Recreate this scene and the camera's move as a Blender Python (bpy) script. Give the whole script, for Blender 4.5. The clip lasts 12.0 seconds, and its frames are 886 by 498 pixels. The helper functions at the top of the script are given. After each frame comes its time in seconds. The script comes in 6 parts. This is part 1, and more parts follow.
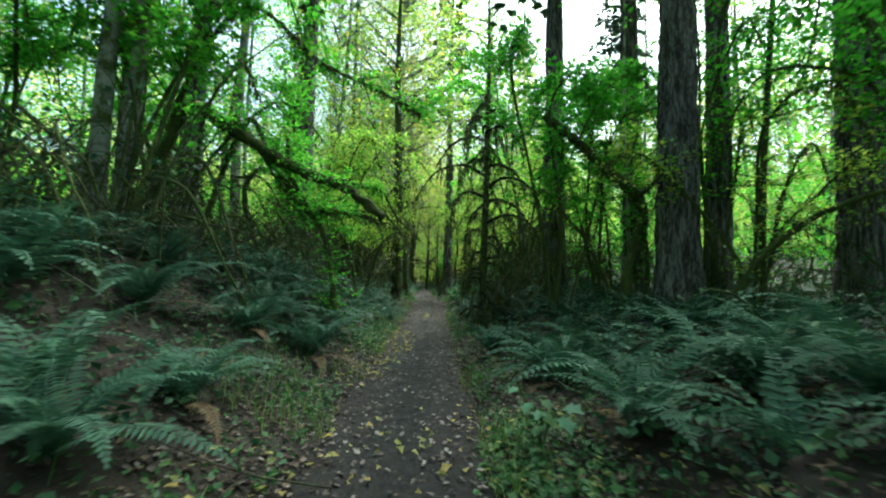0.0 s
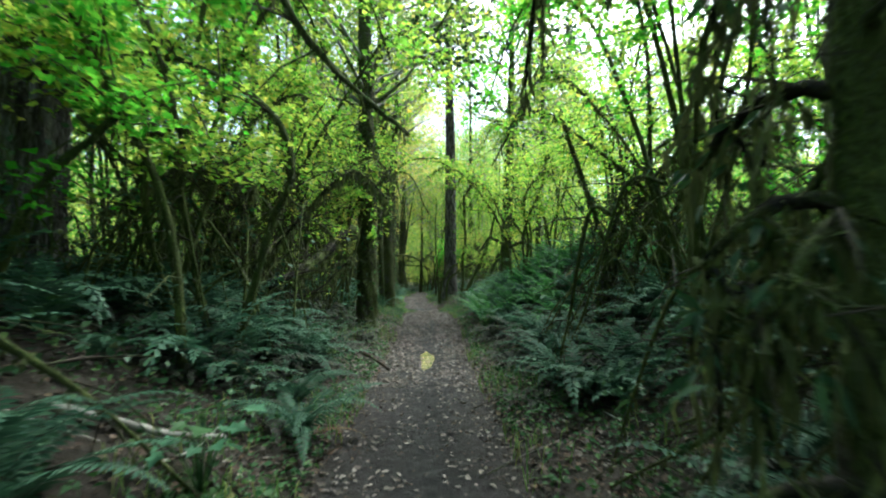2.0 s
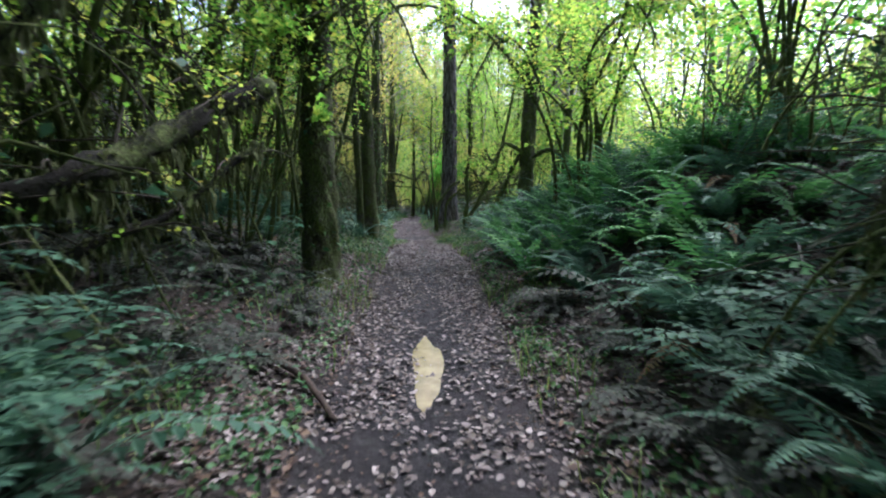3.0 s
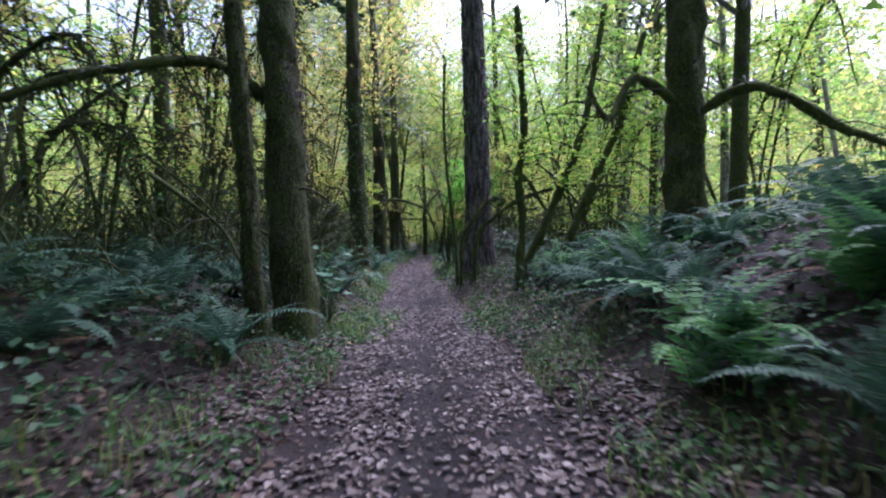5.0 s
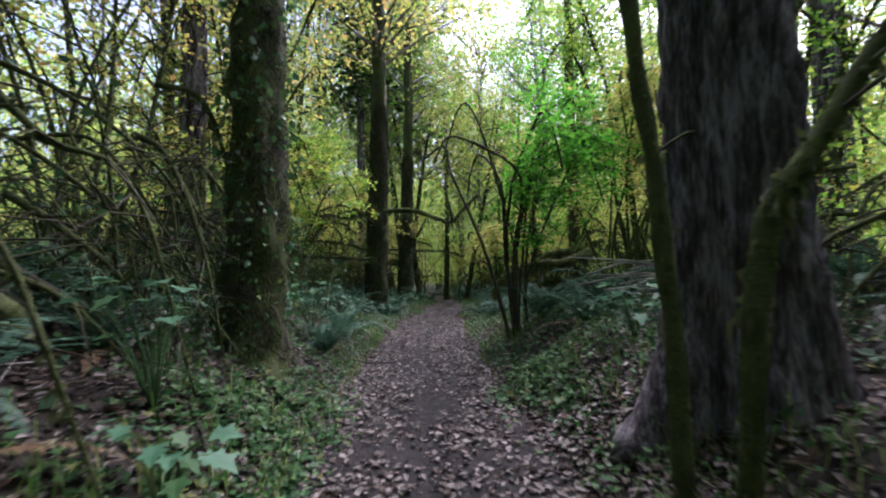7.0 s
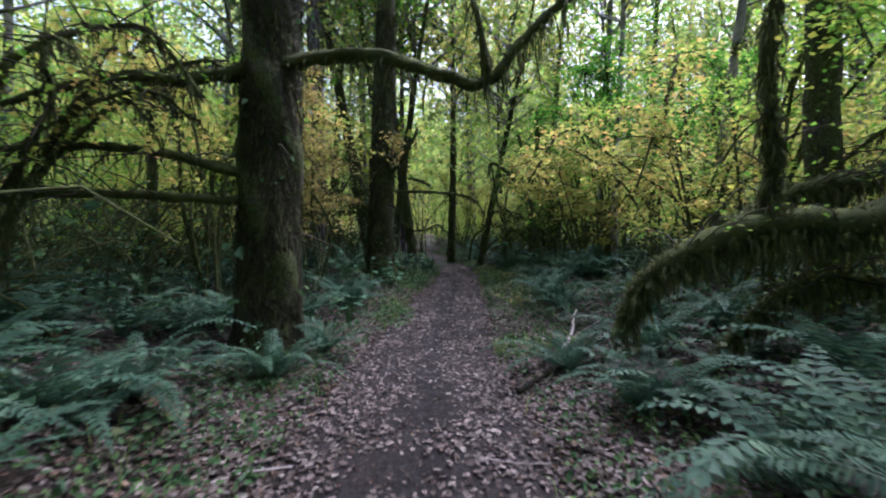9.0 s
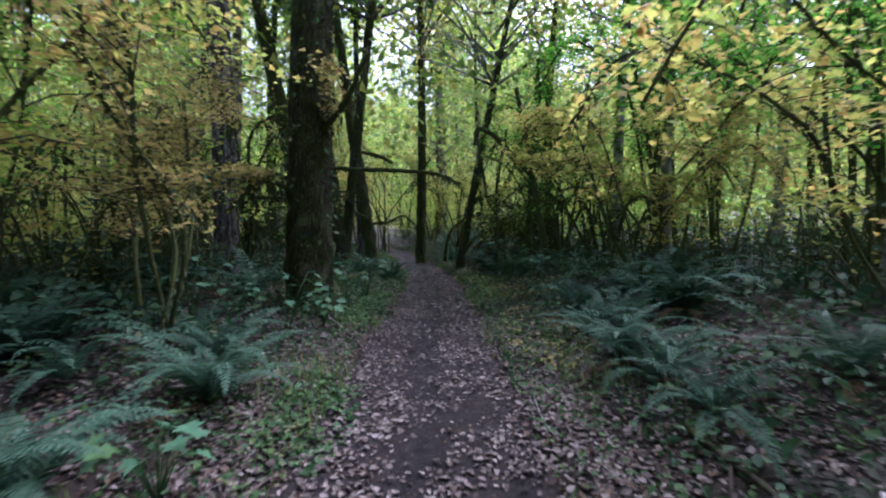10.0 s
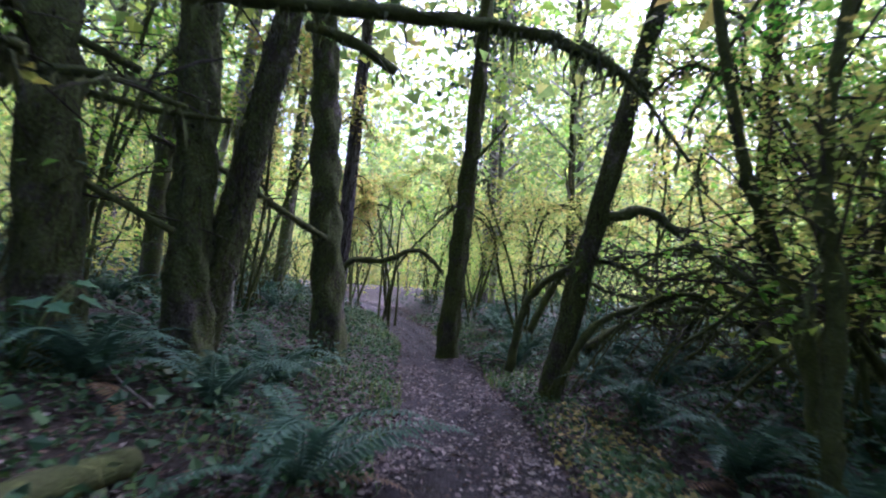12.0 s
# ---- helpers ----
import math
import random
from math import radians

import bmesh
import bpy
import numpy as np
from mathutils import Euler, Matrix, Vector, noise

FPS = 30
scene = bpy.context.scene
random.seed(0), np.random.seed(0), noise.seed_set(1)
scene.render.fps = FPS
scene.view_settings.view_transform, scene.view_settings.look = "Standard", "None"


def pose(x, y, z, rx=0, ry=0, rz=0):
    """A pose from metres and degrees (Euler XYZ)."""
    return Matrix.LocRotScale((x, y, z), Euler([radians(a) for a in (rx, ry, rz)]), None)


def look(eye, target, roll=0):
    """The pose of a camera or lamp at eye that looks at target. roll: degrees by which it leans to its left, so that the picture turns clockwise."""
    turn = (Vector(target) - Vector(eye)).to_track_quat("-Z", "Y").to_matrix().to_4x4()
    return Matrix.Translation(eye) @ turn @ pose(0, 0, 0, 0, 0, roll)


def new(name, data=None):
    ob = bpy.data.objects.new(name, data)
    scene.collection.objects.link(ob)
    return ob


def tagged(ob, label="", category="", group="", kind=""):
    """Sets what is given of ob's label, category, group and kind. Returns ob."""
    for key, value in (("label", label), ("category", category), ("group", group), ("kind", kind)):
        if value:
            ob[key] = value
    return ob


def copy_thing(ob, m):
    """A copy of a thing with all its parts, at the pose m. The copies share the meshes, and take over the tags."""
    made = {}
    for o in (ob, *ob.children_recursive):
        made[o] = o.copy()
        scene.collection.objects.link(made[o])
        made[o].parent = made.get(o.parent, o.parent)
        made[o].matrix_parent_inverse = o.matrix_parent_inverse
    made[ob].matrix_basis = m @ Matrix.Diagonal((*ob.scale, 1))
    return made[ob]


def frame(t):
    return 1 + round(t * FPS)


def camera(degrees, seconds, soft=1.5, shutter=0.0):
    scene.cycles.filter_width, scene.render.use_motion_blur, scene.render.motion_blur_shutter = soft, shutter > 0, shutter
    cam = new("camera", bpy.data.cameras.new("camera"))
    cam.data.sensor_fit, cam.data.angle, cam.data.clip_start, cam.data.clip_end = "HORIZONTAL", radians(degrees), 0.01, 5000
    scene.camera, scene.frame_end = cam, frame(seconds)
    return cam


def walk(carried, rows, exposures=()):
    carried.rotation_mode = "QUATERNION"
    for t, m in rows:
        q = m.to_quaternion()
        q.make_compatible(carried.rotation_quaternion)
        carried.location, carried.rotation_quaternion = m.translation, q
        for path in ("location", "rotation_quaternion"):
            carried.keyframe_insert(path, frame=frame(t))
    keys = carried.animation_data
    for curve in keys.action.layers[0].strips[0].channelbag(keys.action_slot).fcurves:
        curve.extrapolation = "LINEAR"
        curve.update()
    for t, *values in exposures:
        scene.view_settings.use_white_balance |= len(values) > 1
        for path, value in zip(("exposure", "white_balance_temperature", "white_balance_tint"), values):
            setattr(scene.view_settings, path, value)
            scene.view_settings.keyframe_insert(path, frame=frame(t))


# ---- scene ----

cam = camera(88.0, 12.0, soft=2.05, shutter=0.16)
PATH = [
    (0, (0.324, -0.454, 1.363), (0.284, 1.539, 1.518), 1.4),
    (0.5, (0.089, 2.007, 1.33), (0.054, 4.005, 1.414), 0.6),
    (1, (-0.034, 4.497, 1.462), (-0.066, 6.492, 1.592), -0.3),
    (1.5, (-0.175, 6.974, 1.501), (-0.194, 8.968, 1.657), -0.4),
    (2, (-0.308, 9.578, 1.497), (-0.316, 11.572, 1.654), 0.1),
    (2.5, (-0.467, 12.044, 1.471), (-0.439, 14.044, 1.441), 0.6),
    (3, (-0.555, 14.379, 1.489), (-0.53, 16.371, 1.312), 0.0),
    (3.5, (-0.521, 16.57, 1.545), (-0.431, 18.555, 1.318), 1.7),
    (3.7, (-0.546, 17.427, 1.53), (-0.437, 19.418, 1.371), 3.4),
    (5.3, (-0.821, 24.695, 1.539), (-0.872, 26.694, 1.563), -2.7),
    (5.5, (-0.884, 25.671, 1.535), (-0.928, 27.67, 1.598), -2.6),
    (6, (-1.016, 28.207, 1.56), (-1.056, 30.205, 1.638), -1.8),
    (6.5, (-1.18, 30.607, 1.461), (-1.257, 32.598, 1.63), -0.5),
    (7, (-1.534, 32.886, 1.504), (-1.65, 34.876, 1.669), -0.8),
    (8.8, (-2.082, 41.314, 1.96), (-2.232, 43.307, 1.898), 0.6),
    (9, (-2.191, 42.259, 2.041), (-2.315, 44.254, 1.977), -0.1),
    (9.5, (-2.44, 44.52, 1.924), (-2.525, 46.518, 1.898), -1.0),
    (10, (-2.571, 46.851, 2.11), (-2.543, 48.849, 2.008), -0.5),
    (10.5, (-2.658, 49.149, 1.882), (-2.718, 51.148, 1.929), -0.5),
    (11, (-2.844, 51.504, 1.95), (-2.896, 53.501, 1.852), -2.4),
    (11.5, (-2.975, 53.895, 1.87), (-3.044, 55.892, 1.948), 0.7),
    (12, (-2.907, 56.399, 1.811), (-3.037, 58.386, 2.003), 5.9),
]
walk(cam, [(t, look(eye, target, roll)) for t, eye, target, roll in PATH],
     exposures=[(0.0, 2.65, 5650, -12), (1.0, 2.5, 5700, -15), (1.5, 2.5, 5750, -13), (2.0, 2.85, 5600, -4), (2.5, 3.2, 5300, 14), (3.0, 2.95, 5250, 22), (3.5, 3.05, 5000, 32),
                (5.5, 2.75, 5100, 41), (6.5, 2.7, 5100, 36), (7.0, 2.5, 5450, 28), (9.0, 2.7, 5250, 32), (9.5, 2.75, 5150, 32), (10.5, 3.0, 5050, 38), (11.0, 3.0, 5050, 38), (11.5, 3.25, 4950, 46), (12.0, 3.5, 4950, 51)])

# ---- world and light ----
SUN_EL, SUN_AZ = 60.0, 36.0          # degrees up; degrees clockwise from straight ahead (+y)
world = bpy.data.worlds.new("world")
scene.world = world
world.use_nodes = True
wn = world.node_tree.nodes
sky = wn.new("ShaderNodeTexSky")
sky.sky_type, sky.sun_disc = "NISHITA", False
sky.sun_elevation, sky.sun_rotation = radians(SUN_EL), radians(SUN_AZ)
sky.air_density, sky.dust_density, sky.ozone_density = 0.8, 7.0, 0.4
wn["Background"].inputs["Strength"].default_value = 0.095
world.node_tree.links.new(sky.outputs[0], wn["Background"].inputs["Color"])
sun_data = bpy.data.lights.new("sun", "SUN")
sun_data.energy, sun_data.angle, sun_data.color = 1.9, radians(50.0), (1.0, 0.96, 0.9)
sun = new("sun", sun_data)
sun.matrix_world = look((0, 0, 0), (-math.sin(radians(SUN_AZ)) * math.cos(radians(SUN_EL)),
                                    -math.cos(radians(SUN_AZ)) * math.cos(radians(SUN_EL)), -math.sin(radians(SUN_EL))))

# ---- materials ----


def nodes_of(name):
    m = bpy.data.materials.new(name)
    m.use_nodes = True
    return m, m.node_tree.nodes, m.node_tree.links, m.node_tree.nodes["Principled BSDF"]


def ramp(nt, stops):
    r = nt.nodes.new("ShaderNodeValToRGB")
    e = r.color_ramp.elements
    while len(e) < len(stops):
        e.new(0.5)
    for k, (p, c) in zip(e, stops):
        k.position, k.color = p, (*c, 1)
    return r


def noise_tex(nt, scale, detail=4, rough=0.6, stretch=(1, 1, 1)):
    n = nt.nodes.new("ShaderNodeTexNoise")
    n.inputs["Scale"].default_value, n.inputs["Detail"].default_value, n.inputs["Roughness"].default_value = scale, detail, rough
    co, mp = nt.nodes.new("ShaderNodeTexCoord"), nt.nodes.new("ShaderNodeMapping")
    mp.inputs["Scale"].default_value = stretch
    nt.links.new(co.outputs["Object"], mp.inputs["Vector"])
    nt.links.new(mp.outputs[0], n.inputs["Vector"])
    return n


def bump(nt, height, strength, distance, target):
    b = nt.nodes.new("ShaderNodeBump")
    b.inputs["Strength"].default_value, b.inputs["Distance"].default_value = strength, distance
    nt.links.new(height, b.inputs["Height"])
    nt.links.new(b.outputs[0], target.inputs["Normal"])


def leaf_material(name, stops, thin=0.45, rough=0.5, patchy=0.25):
    """A leaf that lets light through; each leaf takes its own colour from the row of stops."""
    m, n, l, p = nodes_of(name)
    nt = m.node_tree
    geo, info = n.new("ShaderNodeNewGeometry"), n.new("ShaderNodeObjectInfo")
    mix = n.new("ShaderNodeMath")
    mix.operation, mix.use_clamp = "MULTIPLY_ADD", True
    mix.inputs[1].default_value = 0.82
    off = n.new("ShaderNodeMath")
    off.operation = "MULTIPLY"
    off.inputs[1].default_value = 0.18
    l.new(info.outputs["Random"], off.inputs[0])
    l.new(geo.outputs["Random Per Island"], mix.inputs[0])
    l.new(off.outputs[0], mix.inputs[2])
    r = ramp(nt, stops)
    l.new(mix.outputs[0], r.inputs[0])
    tex = noise_tex(nt, 9.0, 3)
    hsv = n.new("ShaderNodeHueSaturation")
    val = n.new("ShaderNodeMapRange")
    val.inputs["To Min"].default_value, val.inputs["To Max"].default_value = 1 - patchy, 1 + patchy
    l.new(tex.outputs["Fac"], val.inputs["Value"])
    l.new(val.outputs[0], hsv.inputs["Value"])
    l.new(r.outputs[0], hsv.inputs["Color"])
    l.new(hsv.outputs[0], p.inputs["Base Color"])
    p.inputs["Roughness"].default_value = rough
    p.inputs["Specular IOR Level"].default_value = 0.22
    if thin:
        tr, sh = n.new("ShaderNodeBsdfTranslucent"), n.new("ShaderNodeMixShader")
        sh.inputs[0].default_value = thin
        l.new(hsv.outputs[0], tr.inputs["Color"])
        l.new(p.outputs[0], sh.inputs[1])
        l.new(tr.outputs[0], sh.inputs[2])
        l.new(sh.outputs[0], n["Material Output"].inputs["Surface"])
    return m


def rough_material(name, stops, scale, stretch=(1, 1, 1), rough=0.85, relief=0.6, depth=0.02, moss=0.0, fine=40.0):
    """Bark, wood, soil or moss: two scales of noise, relief, and moss in patches where wanted."""
    m, n, l, p = nodes_of(name)
    nt = m.node_tree
    big, small = noise_tex(nt, scale, 6, 0.65, stretch), noise_tex(nt, fine, 4, 0.6, stretch)
    add = n.new("ShaderNodeMix")
    add.inputs[0].default_value = 0.4
    l.new(big.outputs["Fac"], add.inputs[2])
    l.new(small.outputs["Fac"], add.inputs[3])
    r = ramp(nt, stops)
    l.new(add.outputs[0], r.inputs[0])
    colour = r.outputs[0]
    if moss:
        where = noise_tex(nt, 2.3, 5, 0.7)
        edge = ramp(nt, [(0.62 - 0.4 * moss, (0, 0, 0)), (0.72 - 0.4 * moss, (1, 1, 1))])
        green = ramp(nt, [(0.35, (0.028, 0.034, 0.011)), (0.58, (0.06, 0.075, 0.022)), (0.78, (0.12, 0.145, 0.04))])
        l.new(where.outputs["Fac"], edge.inputs[0])
        l.new(small.outputs["Fac"], green.inputs[0])
        mx = n.new("ShaderNodeMix")
        mx.data_type = "RGBA"
        l.new(edge.outputs[0], mx.inputs[0])
        l.new(colour, mx.inputs[6])
        l.new(green.outputs[0], mx.inputs[7])
        colour = mx.outputs[2]
    l.new(colour, p.inputs["Base Color"])
    p.inputs["Roughness"].default_value = rough
    p.inputs["Specular IOR Level"].default_value = 0.25
    bump(nt, add.outputs[0], relief, depth, p)
    return m


GREEN = leaf_material("green_leaf", [(0.0, (0.045, 0.19, 0.012)), (0.5, (0.085, 0.30, 0.02)), (0.9, (0.15, 0.38, 0.03)), (1.0, (0.30, 0.40, 0.035))], 0.7)
LIME = leaf_material("lime_leaf", [(0.0, (0.08, 0.23, 0.025)), (0.45, (0.19, 0.36, 0.04)), (0.85, (0.37, 0.43, 0.06)), (1.0, (0.50, 0.37, 0.06))], 0.7)
GOLD = leaf_material("gold_leaf", [(0.0, (0.16, 0.27, 0.045)), (0.35, (0.30, 0.36, 0.07)), (0.7, (0.43, 0.39, 0.09)), (0.9, (0.46, 0.32, 0.09)), (1.0, (0.34, 0.20, 0.08))], 0.66)
DRYING = leaf_material("drying_leaf", [(0.0, (0.16, 0.20, 0.05)), (0.4, (0.30, 0.28, 0.08)), (0.8, (0.38, 0.28, 0.09)), (1.0, (0.22, 0.13, 0.06))], 0.5)
CANOPY = leaf_material("canopy_leaf", [(0.0, (0.11, 0.19, 0.05)), (0.5, (0.20, 0.29, 0.07)), (0.85, (0.34, 0.35, 0.09)), (1.0, (0.44, 0.33, 0.09))], 0.68)
NEEDLE = leaf_material("needle", [(0.0, (0.018, 0.045, 0.02)), (0.6, (0.035, 0.08, 0.03)), (1.0, (0.06, 0.11, 0.035))], 0.25)
FERN = leaf_material("fern_leaf", [(0.0, (0.026, 0.068, 0.04)), (0.6, (0.042, 0.096, 0.058)), (1.0, (0.07, 0.135, 0.072))], 0.3, 0.62)
# Brighter, greener copy of FERN: sun on the right bank put into the leaf colour.
SUNLIT_FERN = leaf_material("sunlit_fern_leaf", [(0.0, (0.04, 0.13, 0.035)), (0.6, (0.065, 0.185, 0.05)), (1.0, (0.11, 0.24, 0.06))], 0.4, 0.6)
OLD_FERN = leaf_material("withered_fern", [(0.0, (0.09, 0.055, 0.03)), (0.6, (0.16, 0.10, 0.05)), (1.0, (0.10, 0.10, 0.05))], 0.2, 0.7)
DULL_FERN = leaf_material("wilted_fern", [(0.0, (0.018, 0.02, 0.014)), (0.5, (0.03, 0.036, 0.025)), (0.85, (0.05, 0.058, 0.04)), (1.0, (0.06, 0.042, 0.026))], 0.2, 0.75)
HERB = leaf_material("herb_leaf", [(0.0, (0.024, 0.066, 0.024)), (0.5, (0.042, 0.105, 0.034)), (0.88, (0.08, 0.145, 0.042)), (1.0, (0.22, 0.20, 0.06))], 0.35, 0.5)
UNDERGROWTH = leaf_material("undergrowth_leaf", [(0.0, (0.02, 0.05, 0.025)), (0.5, (0.035, 0.085, 0.04)), (0.85, (0.05, 0.10, 0.035)), (1.0, (0.09, 0.07, 0.035))], 0.25, 0.55)
BLUE_HERB = leaf_material("thimble_leaf", [(0.0, (0.045, 0.12, 0.068)), (0.6, (0.07, 0.17, 0.09)), (1.0, (0.11, 0.21, 0.085))], 0.35, 0.5)
GRASS = leaf_material("grass_blade", [(0.0, (0.05, 0.12, 0.02)), (0.5, (0.10, 0.20, 0.035)), (1.0, (0.24, 0.24, 0.08))], 0.35)
LITTER = leaf_material("fallen_leaf", [(0.0, (0.04, 0.028, 0.024)), (0.3, (0.08, 0.063, 0.054)), (0.65, (0.13, 0.108, 0.096)), (0.9, (0.23, 0.20, 0.18)), (0.95, (0.36, 0.29, 0.12)), (1.0, (0.26, 0.12, 0.05))], 0.12, 0.55, 0.45)
BROWN_LITTER = leaf_material("rotting_leaf", [(0.0, (0.025, 0.018, 0.013)), (0.5, (0.06, 0.038, 0.026)), (0.85, (0.11, 0.075, 0.05)), (1.0, (0.22, 0.16, 0.08))], 0.1, 0.65, 0.4)
MOSS = rough_material("moss", [(0.25, (0.016, 0.019, 0.008)), (0.5, (0.052, 0.063, 0.02)), (0.75, (0.115, 0.14, 0.036))], 7.0, rough=1.0, relief=1.0, depth=0.03, fine=60)
STRAND = leaf_material("moss_strand", [(0.0, (0.035, 0.04, 0.017)), (0.6, (0.08, 0.094, 0.036)), (1.0, (0.14, 0.16, 0.062))], 0.35, 0.9)
FIR_BARK = rough_material("fir_bark", [(0.40, (0.016, 0.012, 0.012)), (0.49, (0.065, 0.054, 0.057)), (0.59, (0.21, 0.19, 0.205))], 12.0, (1, 1, 0.17), 0.9, 1.0, 0.05, fine=55.0)
DARK_LOG = rough_material("rotten_log_bark", [(0.3, (0.006, 0.005, 0.004)), (0.55, (0.017, 0.015, 0.011)), (0.8, (0.036, 0.033, 0.024))], 7.0, rough=1.0, relief=1.0, depth=0.04, moss=0.35)
SHAG = leaf_material("shaggy_moss", [(0.0, (0.014, 0.012, 0.008)), (0.45, (0.034, 0.031, 0.02)), (0.8, (0.055, 0.063, 0.022)), (1.0, (0.10, 0.115, 0.035))], 0.15, 0.95)
MOSSY_BARK = rough_material("mossy_bark", [(0.32, (0.014, 0.011, 0.009)), (0.5, (0.054, 0.046, 0.038)), (0.7, (0.17, 0.154, 0.136))], 6.0, (1, 1, 0.75), 0.95, 1.0, 0.06, 0.6)
ALDER_BARK = rough_material("alder_bark", [(0.3, (0.09, 0.085, 0.08)), (0.5, (0.20, 0.19, 0.18)), (0.75, (0.36, 0.35, 0.33))], 3.0, (1, 1, 0.6), 0.85, 0.6, 0.015, 0.35)
TWIG = rough_material("twig_bark", [(0.3, (0.018, 0.014, 0.011)), (0.55, (0.046, 0.038, 0.028)), (0.8, (0.085, 0.078, 0.056))], 6.0, rough=0.9, moss=0.3)
GREY_STICK = rough_material("bleached_wood", [(0.3, (0.12, 0.105, 0.095)), (0.55, (0.28, 0.26, 0.245)), (0.8, (0.42, 0.40, 0.38))], 8.0, rough=0.85, relief=0.5, depth=0.008)
ROOT = rough_material("bare_root_soil", [(0.3, (0.014, 0.010, 0.008)), (0.6, (0.05, 0.035, 0.025)), (0.8, (0.10, 0.075, 0.055))], 6.0, rough=0.95)
TREELINE = rough_material("distant_foliage", [(0.36, (0.05, 0.07, 0.03)), (0.46, (0.15, 0.20, 0.06)), (0.56, (0.28, 0.31, 0.09)), (0.68, (0.40, 0.37, 0.11))], 0.25, (1, 1, 0.6), 0.9, 1.0, 0.8, fine=1.6)


def soil_material():
    m, n, l, p = nodes_of("forest_soil")
    nt = m.node_tree
    big, mid, fine = noise_tex(nt, 0.9, 5), noise_tex(nt, 9.0, 6, 0.7), noise_tex(nt, 70.0, 4, 0.7)
    mud = ramp(nt, [(0.3, (0.007, 0.005, 0.005)), (0.55, (0.017, 0.013, 0.013)), (0.8, (0.042, 0.033, 0.031))])
    duff = ramp(nt, [(0.3, (0.010, 0.008, 0.006)), (0.5, (0.020, 0.015, 0.010)), (0.7, (0.042, 0.031, 0.021))])
    l.new(mid.outputs["Fac"], mud.inputs[0])
    l.new(fine.outputs["Fac"], duff.inputs[0])
    at = n.new("ShaderNodeAttribute")
    at.attribute_name = "worn"
    mx = n.new("ShaderNodeMix")
    mx.data_type = "RGBA"
    l.new(at.outputs["Fac"], mx.inputs[0])
    l.new(duff.outputs[0], mx.inputs[6])
    l.new(mud.outputs[0], mx.inputs[7])
    hsv = n.new("ShaderNodeHueSaturation")
    val = n.new("ShaderNodeMapRange")
    val.inputs["To Min"].default_value, val.inputs["To Max"].default_value = 0.6, 1.4
    l.new(big.outputs["Fac"], val.inputs["Value"])
    l.new(val.outputs[0], hsv.inputs["Value"])
    l.new(mx.outputs[2], hsv.inputs["Color"])
    wet = n.new("ShaderNodeAttribute")
    wet.attribute_name = "wet"
    soaked = n.new("ShaderNodeMix")
    soaked.data_type = "RGBA"
    soaked.inputs[7].default_value = (0.008, 0.007, 0.008, 1)
    l.new(wet.outputs["Fac"], soaked.inputs[0])
    l.new(hsv.outputs[0], soaked.inputs[6])
    l.new(soaked.outputs[2], p.inputs["Base Color"])
    rg = n.new("ShaderNodeMapRange")
    rg.inputs["From Min"].default_value, rg.inputs["From Max"].default_value = 0.35, 0.65
    rg.inputs["To Min"].default_value, rg.inputs["To Max"].default_value = 0.65, 1.0
    p.inputs["Specular IOR Level"].default_value = 0.3
    l.new(mid.outputs["Fac"], rg.inputs["Value"])
    l.new(rg.outputs[0], p.inputs["Roughness"])
    ad = n.new("ShaderNodeMath")
    ad.operation = "ADD"
    l.new(mid.outputs["Fac"], ad.inputs[0])
    l.new(fine.outputs["Fac"], ad.inputs[1])
    bump(nt, ad.outputs[0], 0.9, 0.03, p)
    return m


SOIL = soil_material()
WATER, wnodes, _, wp = nodes_of("muddy_water")
wr = ramp(WATER.node_tree, [(0.3, (0.10, 0.082, 0.036)), (0.7, (0.19, 0.16, 0.075))])
WATER.node_tree.links.new(noise_tex(WATER.node_tree, 5.0).outputs["Fac"], wr.inputs[0])
WATER.node_tree.links.new(wr.outputs[0], wp.inputs["Base Color"])
wp.inputs["Roughness"].default_value = 0.24

# ---- the lie of the land ----
TRAIL_Y = [-400, -6, 0, 4, 10.5, 14, 17.5, 22.8, 27, 32.8, 36.3, 41, 49, 53, 57, 60.5, 65, 70, 75, 100, 500]
TRAIL_X = [0.4, 0.35, 0.15, -0.1, -0.33, -0.5, -0.6, -0.72, -0.95, -1.4, -1.9, -2.35, -2.75, -2.7, -2.6, -2.75, -3.4, -4.7, -6.6, -20, -90]
TRAIL_Z = [0, 0, 0, 0.06, 0.1, 0.12, 0.08, 0.42, 0.38, 0.22, 0.4, 0.56, 0.46, 0.62, 0.64, 0.5, 0.62, 0.75, 0.9, 1.2, 3]


HALF_Y = [-6, 0, 10, 17, 24, 29, 33, 36, 41, 46, 51, 56, 62, 72]
HALF = [0.7, 0.74, 0.78, 0.85, 0.92, 0.95, 0.97, 0.92, 0.88, 0.98, 0.9, 0.78, 0.76, 0.65]


def trail_x(y):
    return np.interp(y, TRAIL_Y, TRAIL_X)


def half(y):
    """Half the width of the worn way."""
    return np.interp(y, HALF_Y, HALF)


def wave(x, y, seed, size):
    r = np.random.RandomState(seed)
    out = 0
    for k in range(5):
        a, f, ph = r.uniform(0, 6.28), r.uniform(0.6, 1.7) / size, r.uniform(0, 6.28, 2)
        out = out + np.sin((x * math.cos(a) + y * math.sin(a)) * f * 3 + ph[0] + 1.3 * np.sin((y * math.cos(a) - x * math.sin(a)) * f * 2 + ph[1]))
    return out / 5


